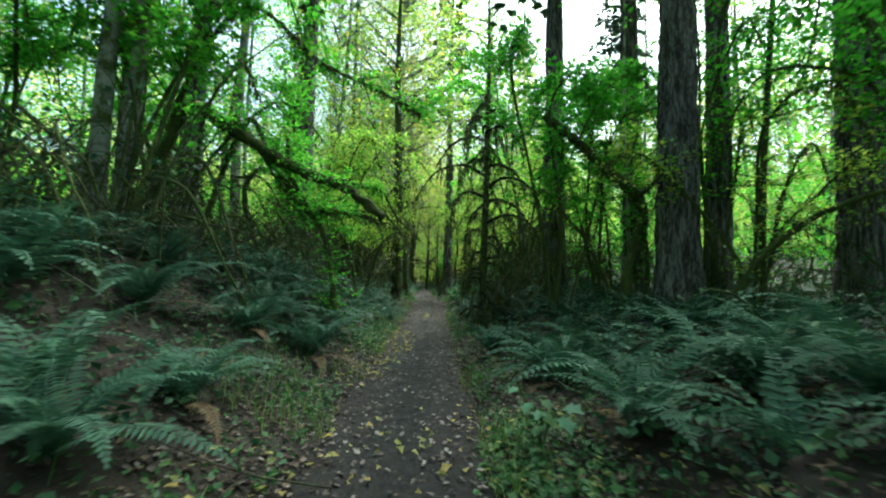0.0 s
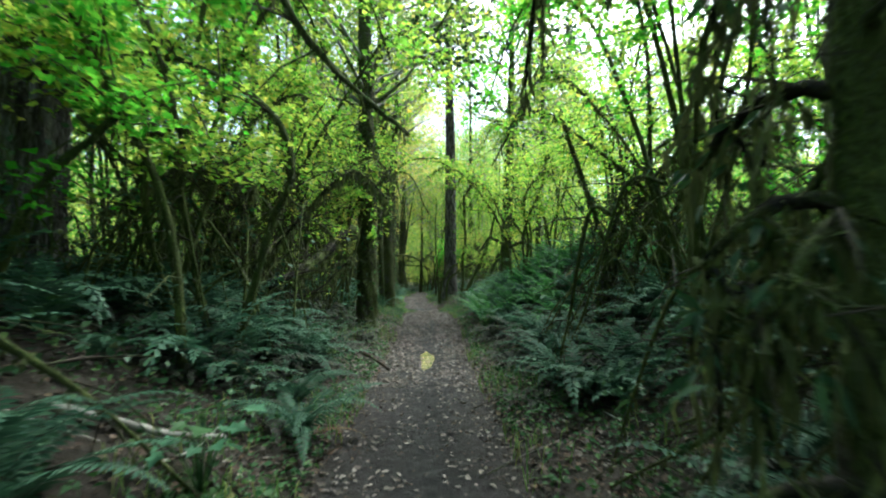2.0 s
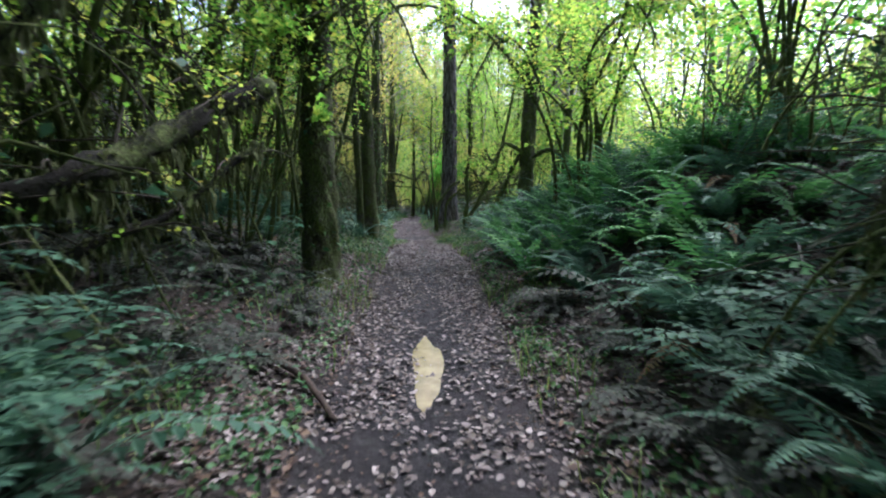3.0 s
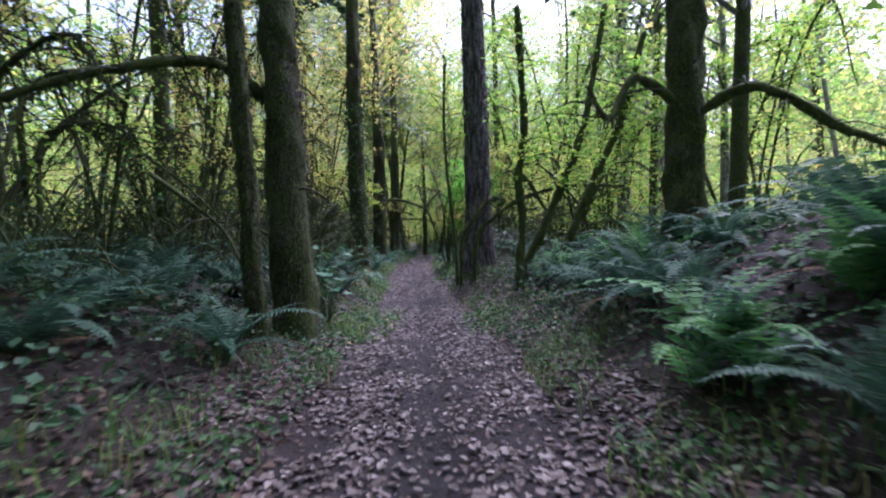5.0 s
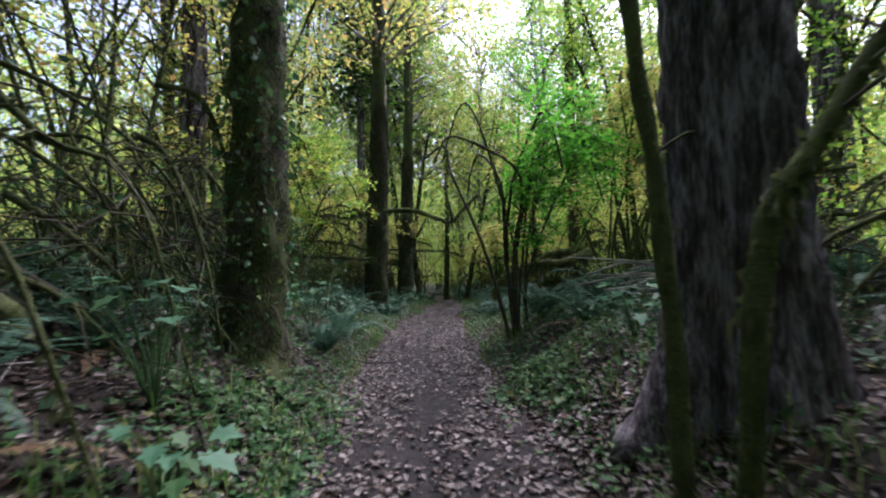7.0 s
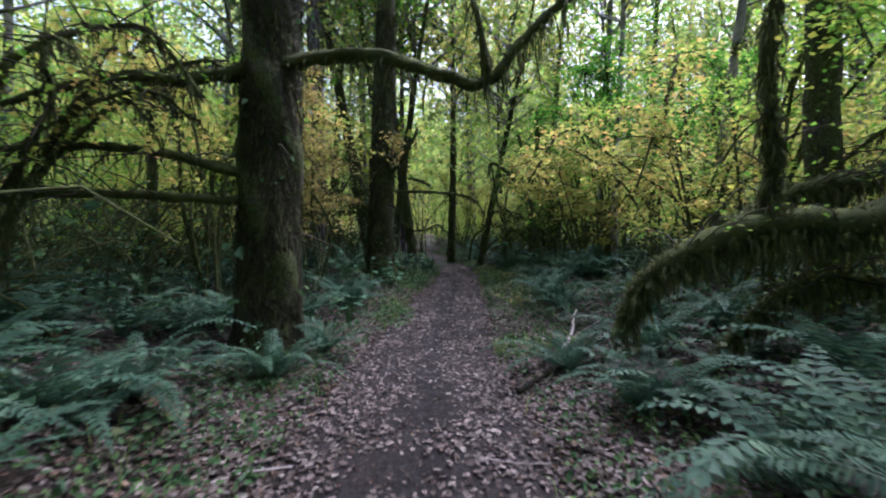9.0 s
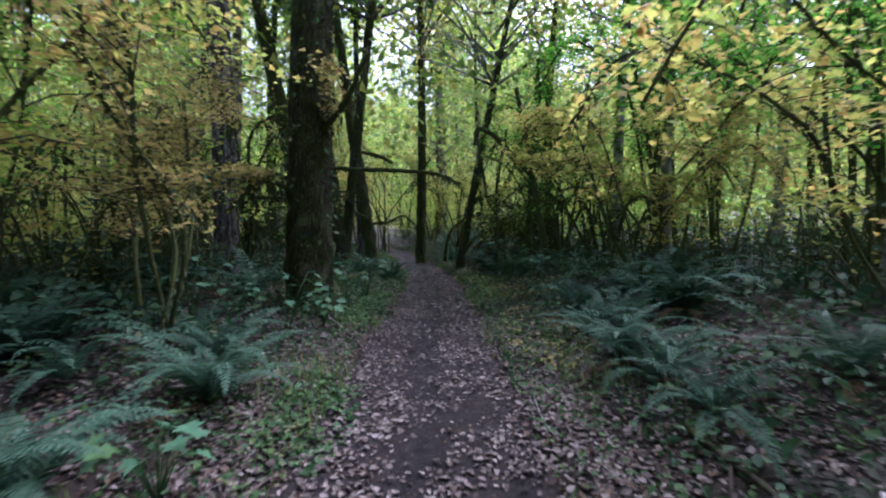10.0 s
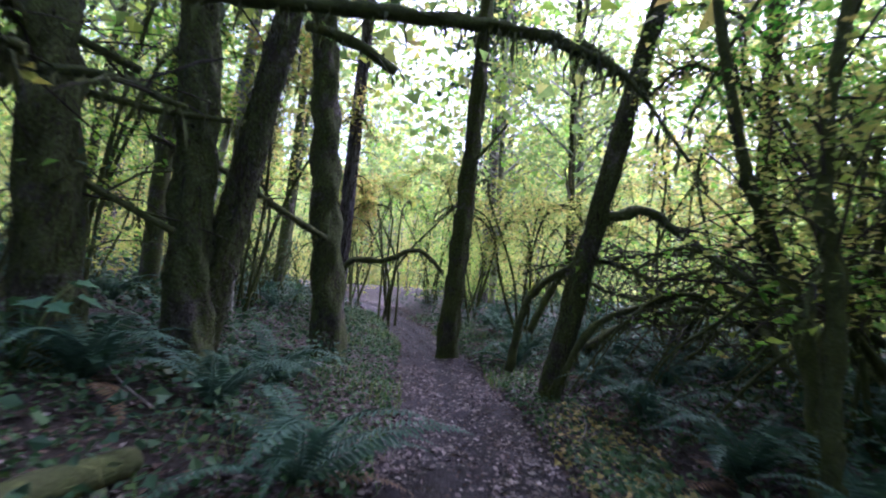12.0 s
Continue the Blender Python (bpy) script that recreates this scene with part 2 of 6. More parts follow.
def ground_z(x, y):
    x, y = np.asarray(x, float), np.asarray(y, float)
    u = x - trail_x(y)
    s = np.abs(u)
    step = lambda a, b, v: np.clip((v - a) / (b - a), 0, 1) ** 2 * (3 - 2 * np.clip((v - a) / (b - a), 0, 1))
    rise_l = np.interp(y, [-10, 0, 12, 18, 26, 34, 60, 90], [1.7, 1.75, 1.3, 0.95, 0.8, 0.5, 0.4, 0.5])
    rise_r = np.interp(y, [-10, 0, 10, 16, 20, 27, 32, 45, 60, 90], [0.6, 0.65, 0.6, 1.0, 1.75, 1.2, 0.4, 0.4, 0.3, 0.5])
    rise = np.where(u < 0, rise_l, rise_r)
    z = np.interp(y, TRAIL_Y, TRAIL_Z)
    w = half(y)
    z = z + 0.10 * step(w - 0.1, w + 0.2, s) + rise * step(w, 4.0, s) + 0.5 * rise * step(4, 14, s)
    z = z + np.interp(y, [27, 31, 34, 37, 41, 45], [0, 0.12, 0.4, 0.42, 0.22, 0]) * step(w + 0.02, w + 0.85, s)
    z = z + 0.16 * wave(x, y, 3, 4.0) * step(0.8, 3, s) + 0.05 * wave(x, y, 5, 0.8) * step(0.5, 1.5, s)
    z = z - 0.035 * np.exp(-(u / 0.16) ** 2) + 0.014 * wave(x, y, 7, 0.22)
    z = z + 5.0 * step(25, 120, s)
    hole = np.exp(-((x + 0.63) / 0.5) ** 2 - ((y - 18.05) / 0.9) ** 2)
    return z - 0.03 * hole - 0.05 * np.exp(-((y - 33.2) / 0.5) ** 2 - (u / 0.7) ** 2)


def off_trail(p, half=1.0, high=4.0):
    """True for places (n x 3) that stand clear of the walked way."""
    return (np.abs(p[:, 0] - trail_x(p[:, 1])) > half) | (p[:, 2] - ground_z(p[:, 0], p[:, 1]) > high)


def gz(x, y):
    return float(ground_z(x, y))


# ---- mesh tools ----


def raw_mesh(name, verts, faces, material, smooth=True):
    me = bpy.data.meshes.new(name)
    faces = np.asarray(faces, np.int32)
    k = faces.shape[1]
    me.vertices.add(len(verts))
    me.vertices.foreach_set("co", np.asarray(verts, np.float32).ravel())
    me.loops.add(faces.size)
    me.loops.foreach_set("vertex_index", faces.ravel())
    me.polygons.add(len(faces))
    me.polygons.foreach_set("loop_start", np.arange(len(faces), dtype=np.int32) * k)
    me.polygons.foreach_set("use_smooth", np.full(len(faces), smooth))
    me.materials.append(material)
    me.update(calc_edges=True)
    return me


def join(pieces):
    vs, fs, n = [], [], 0
    for v, f in pieces:
        vs.append(v)
        fs.append(np.asarray(f) + n)
        n += len(v)
    return np.concatenate(vs), np.concatenate(fs)


def thing(name, label, category, group="", at=(0, 0, 0), kind=""):
    e = new(name)
    e.empty_display_size = 0.2
    e.location = at
    return tagged(e, label, category, group, kind)


def part(name, geometry, material, parent, label="", smooth=True, kind=""):
    ob = new(name, raw_mesh(name, *geometry, material, smooth))
    ob.parent = parent
    if kind:
        ob["kind"] = kind
    if label:
        ob["label"] = label
    return ob


def glide(points, n):
    """A smooth line of n points through the given ones."""
    p = np.asarray(points, float)
    if len(p) == 2:
        return p[0] + (p[1] - p[0]) * np.linspace(0, 1, n)[:, None]
    p = np.vstack([2 * p[0] - p[1], p, 2 * p[-1] - p[-2]])
    t = np.linspace(0, len(p) - 3 - 1e-6, n)
    i = t.astype(int)
    w = (t - i)[:, None]
    a, b, c, d = p[i], p[i + 1], p[i + 2], p[i + 3]
    return 0.5 * (2 * b + (c - a) * w + (2 * a - 5 * b + 4 * c - d) * w ** 2 + (3 * b - a - 3 * c + d) * w ** 3)


def tube(line, radii, sides=8, lump=0.0, rng=None, ridges=0, ridge_depth=0.0, flare=0.0):
    """A closed round form along a line, with lumps, bark ridges and a spreading foot where wanted."""
    line = np.asarray(line, float)
    n = len(line)
    radii = np.broadcast_to(np.asarray(radii, float), (n,)).copy()
    tan = np.gradient(line, axis=0)
    tan /= np.linalg.norm(tan, axis=1)[:, None] + 1e-9
    ref = np.array([1.0, 0, 0]) if abs(tan[0][0]) < 0.8 else np.array([0, 1.0, 0])
    us = []
    for t in tan:
        ref = ref - t * (ref @ t)
        ref = ref / np.linalg.norm(ref)
        us.append(ref)
    us = np.array(us)
    ws = np.cross(tan, us)
    ang = np.linspace(0, 2 * math.pi, sides, endpoint=False)
    along = np.concatenate([[0], np.cumsum(np.linalg.norm(np.diff(line, axis=0), axis=1))])
    r = np.repeat(radii[:, None], sides, 1)
    rng = rng or np.random.RandomState(0)
    if lump:
        f = 0
        for k in range(7):
            c, m, ph = (rng.uniform(1.5, 11), rng.randint(1, 7) * rng.choice([-1, 1]), rng.uniform(0, 6.28)) if sides > 20 else (rng.uniform(2, 22), rng.randint(0, 4), rng.uniform(0, 6.28))
            f = f + np.sin(along[:, None] * c + m * ang[None] + ph)
        r = r * (1 + lump * f / 3 + lump * (0.15 if sides > 20 else 0.5) * rng.uniform(-1, 1, r.shape))
    if ridges:
        warp = 0
        for k in range(4):
            warp = warp + rng.uniform(0.5, 1.4) * np.sin(along[:, None] * rng.uniform(0.8, 5) + rng.randint(1, 5) * ang[None] + rng.uniform(0, 6.28))
        split = np.sin(along[:, None] * 9 + 3 * warp + 2 * np.sin(ang[None] * 5))
        r = r * (1 - ridge_depth * np.abs(np.sin(ang[None] * ridges / 2 + 1.1 * warp)) ** 0.7 - 0.35 * ridge_depth * np.clip(split - 0.55, 0, 1))
    if flare:
        a0 = rng.uniform(0, 6.28, 3)
        toe = 1 + 0.45 * np.cos(3 * ang + a0[0]) + 0.35 * np.cos(5 * ang + a0[1])
        r = r + flare * radii[0] * np.exp(-along / (1.1 * radii[0]))[:, None] * toe[None]
    v = line[:, None] + r[..., None] * (np.cos(ang)[None, :, None] * us[:, None] + np.sin(ang)[None, :, None] * ws[:, None])
    i, j = np.meshgrid(np.arange(n - 1), np.arange(sides), indexing="ij")
    q = np.stack([i * sides + j, i * sides + (j + 1) % sides, (i + 1) * sides + (j + 1) % sides, (i + 1) * sides + j], -1).reshape(-1, 4)
    caps = []
    v = v.reshape(-1, 3)
    for ring in (np.arange(sides)[::-1], np.arange(sides) + (n - 1) * sides):
        for k in range(1, sides - 1, 2):
            caps.append([ring[0], ring[k], ring[k + 1], ring[min(k + 2, sides - 1)]] if k + 2 <= sides - 1 else [ring[0], ring[k], ring[k + 1], ring[k + 1]])
    caps = [c for c in caps if len(set(c)) == 4]
    return v, np.vstack([q, np.array(caps, int).reshape(-1, 4)]) if caps else q


def fan(outline):
    """A leaf from its outline (x, y): tip along +y, hinged at the stalk, a little folded and curled."""
    o = np.asarray(outline, float)
    c = np.array([[0, 0.42]])
    p = np.vstack([c, o])
    z = 0.22 * np.abs(p[:, 0]) - 0.25 * p[:, 1] ** 2
    v = np.column_stack([p, z])
    k = len(o)
    return v, np.array([[0, 1 + i, 1 + (i + 1) % k] for i in range(k)])


def flat_fan(outline):
    """As fan(), with the triangles spread from the stalk: cheaper."""
    o = np.asarray(outline, float)
    z = 0.25 * np.abs(o[:, 0]) - 0.22 * o[:, 1] ** 2
    return np.column_stack([o, z]), np.array([[0, i, i + 1] for i in range(1, len(o) - 1)])


MAPLE = fan([(0.0, 0.0), (0.42, 0.05), (0.27, 0.27), (0.55, 0.5), (0.25, 0.58), (0.0, 1.0), (-0.25, 0.58), (-0.55, 0.5), (-0.27, 0.27), (-0.42, 0.05)])
LOBED = flat_fan([(0.0, 0.0), (0.52, 0.28), (0.28, 0.52), (0.0, 1.0), (-0.28, 0.52), (-0.52, 0.28)])
OVAL = flat_fan([(0.0, 0.0), (0.3, 0.25), (0.28, 0.6), (0.0, 1.0), (-0.28, 0.6), (-0.3, 0.25)])
DIAMOND = (np.array([(0, 0, 0), (0.36, 0.45, 0.08), (0, 1, -0.15), (-0.36, 0.45, 0.08)], float), np.array([[0, 1, 2], [0, 2, 3]]))
SPRIG = (np.array([(0, 0, 0), (0.13, 0.4, 0.03), (0, 1, -0.15), (-0.13, 0.4, 0.03)], float), np.array([[0, 1, 2], [0, 2, 3]]))
SLIVER = (np.array([(-0.31, 0.15, 0.05), (0.33, 0.25, 0), (0, 1, -0.1)], float), np.array([[0, 1, 2]]))


def leaves(places, sizes, shape, rng, flat=0.5, heading=None):
    """Many leaves in one mesh. flat: how nearly they lie level (1) or at all angles (0)."""
    n = len(places)
    tv, tf = shape
    up = rng.normal(0, 1, (n, 3)) * (1 - flat) + np.array([0, 0, 1.0]) * (flat + 0.15)
    up /= np.linalg.norm(up, axis=1)[:, None]
    if heading is None:
        a = rng.uniform(0, 6.28, n)
        heading = np.column_stack([np.cos(a), np.sin(a), np.zeros(n)])
    y = heading - up * (heading * up).sum(1)[:, None]
    y /= np.linalg.norm(y, axis=1)[:, None] + 1e-9
    x = np.cross(y, up)
    bend = rng.uniform(-0.3, 1.8, n)
    tv = tv[None] * np.stack([np.ones(n), np.ones(n), bend], 1)[:, None, :]
    v = np.asarray(places)[:, None] + np.asarray(sizes)[:, None, None] * (tv[..., 0:1] * x[:, None] + tv[..., 1:2] * y[:, None] + tv[..., 2:3] * up[:, None])
    f = tf[None] + (np.arange(n) * len(shape[0]))[:, None, None]
    return v.reshape(-1, 3), f.reshape(-1, 3)


def strands(lines, radii, per_metre, longest, rng, width=0.012, droop=0.8):
    """Moss that hangs from branches: thin tapering tufts in one mesh of triangles."""
    vs = []
    for line, rad in zip(lines, radii):
        line = np.asarray(line)
        seg = np.linalg.norm(np.diff(line, axis=0), axis=1)
        n = max(4, int(seg.sum() * per_metre))
        s = rng.uniform(0, 1, n) * (len(line) - 1.001)
        i = s.astype(int)
        p = line[i] + (line[i + 1] - line[i]) * (s - i)[:, None]
        r = np.interp(s, np.arange(len(line)), np.broadcast_to(rad, len(line)))
        out = rng.normal(0, 1, (n, 3))
        fuzz = rng.uniform(0, 1, n) < 0.4
        out[:, 2] = np.where(fuzz, np.abs(out[:, 2]), -np.abs(out[:, 2]) * 1.2)
        out /= np.linalg.norm(out, axis=1)[:, None]
        clump = 0.35 + 0.65 * np.abs(np.sin(s * 2.1 + rng.uniform(0, 6)) * np.sin(s * 0.83 + 1))
        ln = longest * clump * rng.uniform(0.25, 1.0, n) ** 1.6
        ln = np.where(fuzz, np.minimum(0.3 * ln, 0.05), ln)
        base = p + out * (r * 0.8)[:, None]
        way = np.where(fuzz[:, None], out, out * (1 - droop) + np.array([0, 0, -droop]))
        side = np.cross(way, rng.normal(0, 1, (n, 3)))
        side /= np.linalg.norm(side, axis=1)[:, None]
        w = (width * rng.uniform(0.5, 1.5, n))[:, None]
        mid = base + out * (ln * 0.25)[:, None] + way * (ln * 0.45)[:, None]
        tip = mid + (np.where(fuzz[:, None], out, np.array([0, 0, -1.0])) + rng.normal(0, 0.15, (n, 3))) * (ln * 0.55)[:, None]
        vs.append(np.stack([base, mid - side * w, mid + side * w, tip], 1))
    v = np.concatenate(vs)
    f = np.array([[0, 1, 2], [2, 1, 3]])[None] + (np.arange(len(v)) * 4)[:, None, None]
    return v.reshape(-1, 3), f.reshape(-1, 3)


def shag(line, radii, rng, count, longest, width=0.0075):
    """Moss and bark fibres that lie down a trunk and stand off it a little."""
    s = rng.uniform(0, 1, count) * (len(line) - 1.001)
    i = s.astype(int)
    p = line[i] + (line[i + 1] - line[i]) * (s - i)[:, None]
    r = np.interp(s, np.arange(len(line)), radii)
    a = rng.uniform(0, 6.28, count)
    out = np.column_stack([np.cos(a), np.sin(a), np.zeros(count)])
    side = np.column_stack([-np.sin(a), np.cos(a), np.zeros(count)]) * (width * rng.uniform(0.4, 1.5, count))[:, None]
    patch = 0.3 + 0.7 * np.abs(np.sin(a * 1.5 + p[:, 2] * 1.7)) * np.abs(np.sin(p[:, 2] * 2.3 + 2 * a))
    ln = longest * patch * rng.uniform(0.3, 1.0, count)
    down = np.array([0, 0, -1.0])
    base = p + out * r[:, None]
    mid = base + out * (0.01 + 0.18 * ln * rng.uniform(0.2, 1, count))[:, None] + down * (0.45 * ln)[:, None]
    tip = base + out * (0.05 * rng.uniform(-0.4, 1.2, count))[:, None] + down * ln[:, None] + rng.normal(0, 0.02, (count, 3))
    v = np.stack([base, mid - side, mid + side, tip], 1)
    f = np.array([[0, 1, 2], [2, 1, 3]])[None] + (np.arange(count) * 4)[:, None, None]
    return v.reshape(-1, 3), f.reshape(-1, 3)

# ---- ground ----


def build_ground():
    near = np.concatenate([np.arange(0, 0.8, 0.07), np.arange(0.8, 2.2, 0.12), np.arange(2.2, 8, 0.3), np.geomspace(8, 420, 26)])
    us = np.concatenate([-near[:0:-1], near])
    ys = np.concatenate([-np.geomspace(8, 400, 16)[::-1], np.arange(-6, 72, 0.2), np.geomspace(72.5, 460, 34)])
    u, y = np.meshgrid(us, ys)
    x = u + trail_x(y)
    z = ground_z(x, y)
    v = np.stack([x, y, z], -1).reshape(-1, 3)
    r, c = u.shape
    i, j = np.meshgrid(np.arange(r - 1), np.arange(c - 1), indexing="ij")
    a = (i * c + j).ravel()
    ob = new("ground", raw_mesh("ground", v, np.stack([a, a + 1, a + c + 1, a + c], 1), SOIL))
    edge = half(y) + 0.14 * wave(x, y, 11, 0.7)
    worn = np.clip((edge + 0.16 - np.abs(u)) / 0.3, 0, 1)
    at = ob.data.attributes.new("worn", "FLOAT", "POINT")
    at.data.foreach_set("value", worn.astype(np.float32).ravel())
    much = np.interp(y, [-6, 14, 22, 27, 32, 34.5, 36, 44, 47, 53, 60, 80], [0.85, 1.0, 1.0, 0.35, 0.4, 0.7, 0.3, 0.5, 0.85, 0.8, 0.55, 0.4])
    wet = np.clip(1.3 * much * np.exp(-((u + 0.05 * wave(x, y, 13, 1.5)) / np.interp(y, [-6, 12, 15, 20, 24, 90], [0.3, 0.3, 0.5, 0.5, 0.24, 0.2])) ** 2) * (0.75 + 0.6 * wave(x, y, 15, 0.8)), 0, 0.95)
    wet = np.maximum(wet, np.clip(1.1 * np.exp(-((x + 0.63) / 0.5) ** 2 - ((y - 18.3) / 1.1) ** 2), 0, 0.9))
    wa = ob.data.attributes.new("wet", "FLOAT", "POINT")
    wa.data.foreach_set("value", wet.astype(np.float32).ravel())
    tagged(ob, "dark muddy trail through brown forest soil", "ground", kind="structure")


build_ground()


def build_puddle():
    rng = np.random.RandomState(4)
    n = 40
    a = np.linspace(0, 2 * math.pi, n, endpoint=False)
    rad = 1 + 0.10 * np.sin(3 * a + 1) + 0.07 * np.sin(5 * a) + 0.03 * rng.normal(0, 1, n)
    rings = [np.column_stack([0.135 * k * rad * np.cos(a) * np.abs(np.cos(a)) ** 0.35, 0.76 * k * rad * np.sin(a), np.full(n, 0.0)]) for k in (1.0, 0.6, 0.2)]
    v = np.vstack(rings)
    q = [[k * n + i, k * n + (i + 1) % n, (k + 1) * n + (i + 1) % n, (k + 1) * n + i] for k in range(2) for i in range(n)]
    q += [[2 * n + i, 2 * n + i + 1, 3 * n - 2 - i, 3 * n - 1 - i] for i in range(n // 2 - 1)]
    ob = new("water", raw_mesh("water", v, np.array(q), WATER))
    x, y = np.full(9, -0.645), np.linspace(17.56, 19.08, 9)
    fall, level = np.polyfit(y - 18.32, ground_z(x, y), 1)          # the rut falls gently towards the start of the trail
    ob.location, ob.rotation_euler = (-0.645, 18.32, float(level) + 0.02), (math.atan(float(fall)), 0, 0.03)
    tagged(ob, "small muddy puddle in the middle of the trail", "puddle", kind="structure")


build_puddle()

# ---- trees ----


def trunk_geometry(rng, height, radius, lean=(0, 0), sides=28, ridges=0, depth=0.0, flare=0.7, lump=0.05, fine=0.08, sway=0.1):
    zs = np.concatenate([np.arange(-0.35, min(7, height), fine), np.linspace(min(7, height) + 0.3, height, 14)])
    k = np.clip(zs, 0, None)
    ph = rng.uniform(0, 6.28, 2)
    line = np.column_stack([lean[0] * k + sway * np.sin(k * 0.35 + ph[0]) - sway * math.sin(ph[0]),
                            lean[1] * k + sway * np.sin(k * 0.3 + ph[1]) - sway * math.sin(ph[1]), zs])
    r = radius * np.clip(1 - 0.8 * k / height, 0.05, 1)
    return tube(line, r, sides, lump, rng, ridges, depth, flare), line, r


def crown_geometry(rng, spread, tall, clumps, per, size, flat=0.45):
    """Leaf clumps round limbs, for a tree whose crown begins at z 0."""
    limbs, places = [], []
    for k in range(clumps):
        z = tall * rng.uniform(0.02, 1) ** 0.9
        a, d = rng.uniform(0, 6.28), spread * rng.uniform(0.25, 1) * (1 - 0.55 * (z / tall) ** 2)
        c = np.array([d * math.cos(a), d * math.sin(a), z + 0.25 * d])
        if k % 2 == 0:
            root = np.array([0, 0, max(0, z - 0.45 * d)])
            mid = (root + c) / 2 + rng.normal(0, 0.2, 3)
            limbs.append(tube(glide([root, mid, c], 5), np.linspace(0.05, 0.012, 5), 3))
        places.append(c + rng.normal(0, 1, (per, 3)) * np.array([0.55, 0.55, 0.28]) * spread * 0.24)
    p = np.concatenate(places)
    return leaves(p, size * rng.uniform(0.6, 1.3, len(p)), SLIVER, rng, flat), join(limbs)


def conifer_geometry(rng, spread, tall, tiers, size=0.3):
    limbs, places, ways = [], [], []
    for k in range(tiers):
        z = tall * k / tiers
        reach = spread * (1 - 0.85 * z / tall) * rng.uniform(0.7, 1.1)
        a = k * 2.4 + rng.uniform(-0.4, 0.4)
        d = np.array([math.cos(a), math.sin(a), 0])
        line = glide([np.array([0, 0, z]), d * reach * 0.5 + [0, 0, z + 0.05], d * reach + [0, 0, z - 0.28 * reach]], 8)
        limbs.append(tube(line[::2], np.linspace(0.035, 0.008, 4), 3))
        n = int(22 * reach)
        s = rng.uniform(0.15, 1, n)
        p = line[(s * 7).astype(int)]
        side = np.cross(d, [0, 0, 1]) * rng.choice([-1, 1], n)[:, None]
        way = d * 0.5 + side * 0.8 + [0, 0, -0.15] + rng.normal(0, 0.12, (n, 3))
        places.append(p + way * (rng.uniform(0, 0.5, n) * reach * 0.35 * (1.1 - s))[:, None])
        ways.append(way)
    p, w = np.concatenate(places), np.concatenate(ways)
    return leaves(p, size * rng.uniform(0.6, 1.4, len(p)), DIAMOND, rng, 0.75, w), join(limbs)


CROWNS = []
for seed in range(5):
    r_ = np.random.RandomState(100 + seed)
    g, lim = crown_geometry(r_, 3.4 + 0.4 * (seed % 2), 13.0, 130, 56, 0.155)
    CROWNS.append((raw_mesh("crown", *g, (CANOPY, LIME, CANOPY, GREEN, GOLD)[seed]), raw_mesh("branchwork", *lim, ALDER_BARK)))
FIR_CROWNS = []
for seed in range(2):
    g, lim = conifer_geometry(np.random.RandomState(140 + seed), 3.0, 13.0, 74, 0.34)
    FIR_CROWNS.append((raw_mesh("crown", *g, NEEDLE), raw_mesh("branchwork", *lim, FIR_BARK)))


def add_crown(tree, at, pair, turn, scale=1.0):
    for name, me in zip(("crown", "branchwork"), pair):
        ob = new(name, me)
        ob["kind"] = "stuff"
        ob.parent = tree
        ob.location, ob.rotation_euler, ob.scale = at, (0, 0, turn), (scale, scale, scale)


def ivy(line, radii, rng, low, high, n, size=0.07):
    z = rng.uniform(low, high, n)
    i = np.searchsorted(line[:, 2], z).clip(0, len(line) - 1)
    a = rng.uniform(0, 6.28, n)
    out = np.column_stack([np.cos(a), np.sin(a), np.zeros(n)])
    p = line[i] + out * (radii[i] * 1.08 + rng.uniform(0, 0.10, n))[:, None]
    v = rng.normal(0, 0.25, (n, 3)) + out * 0.6 + [0, 0, -0.75]
    return leaves(p, size * rng.uniform(0.5, 1.5, n), OVAL, rng, 0.3, v)


def dead_twigs(line, radii, rng, low, high, n, reach):
    """Short dead side branches on a trunk."""
    out = []
    for k in range(n):
        z = rng.uniform(low, high)
        i = min(np.searchsorted(line[:, 2], z), len(line) - 1)
        a = rng.uniform(0, 6.28)
        d = np.array([math.cos(a), math.sin(a), 0])
        ln = reach * rng.uniform(0.4, 1)
        p = line[i]
        out.append(tube(glide([p, p + d * ln * 0.5 + [0, 0, 0.04], p + d * ln + [0, 0, -0.2 * ln]], 6), np.linspace(0.022, 0.005, 6), 4, 0.2, rng))
    return join(out)


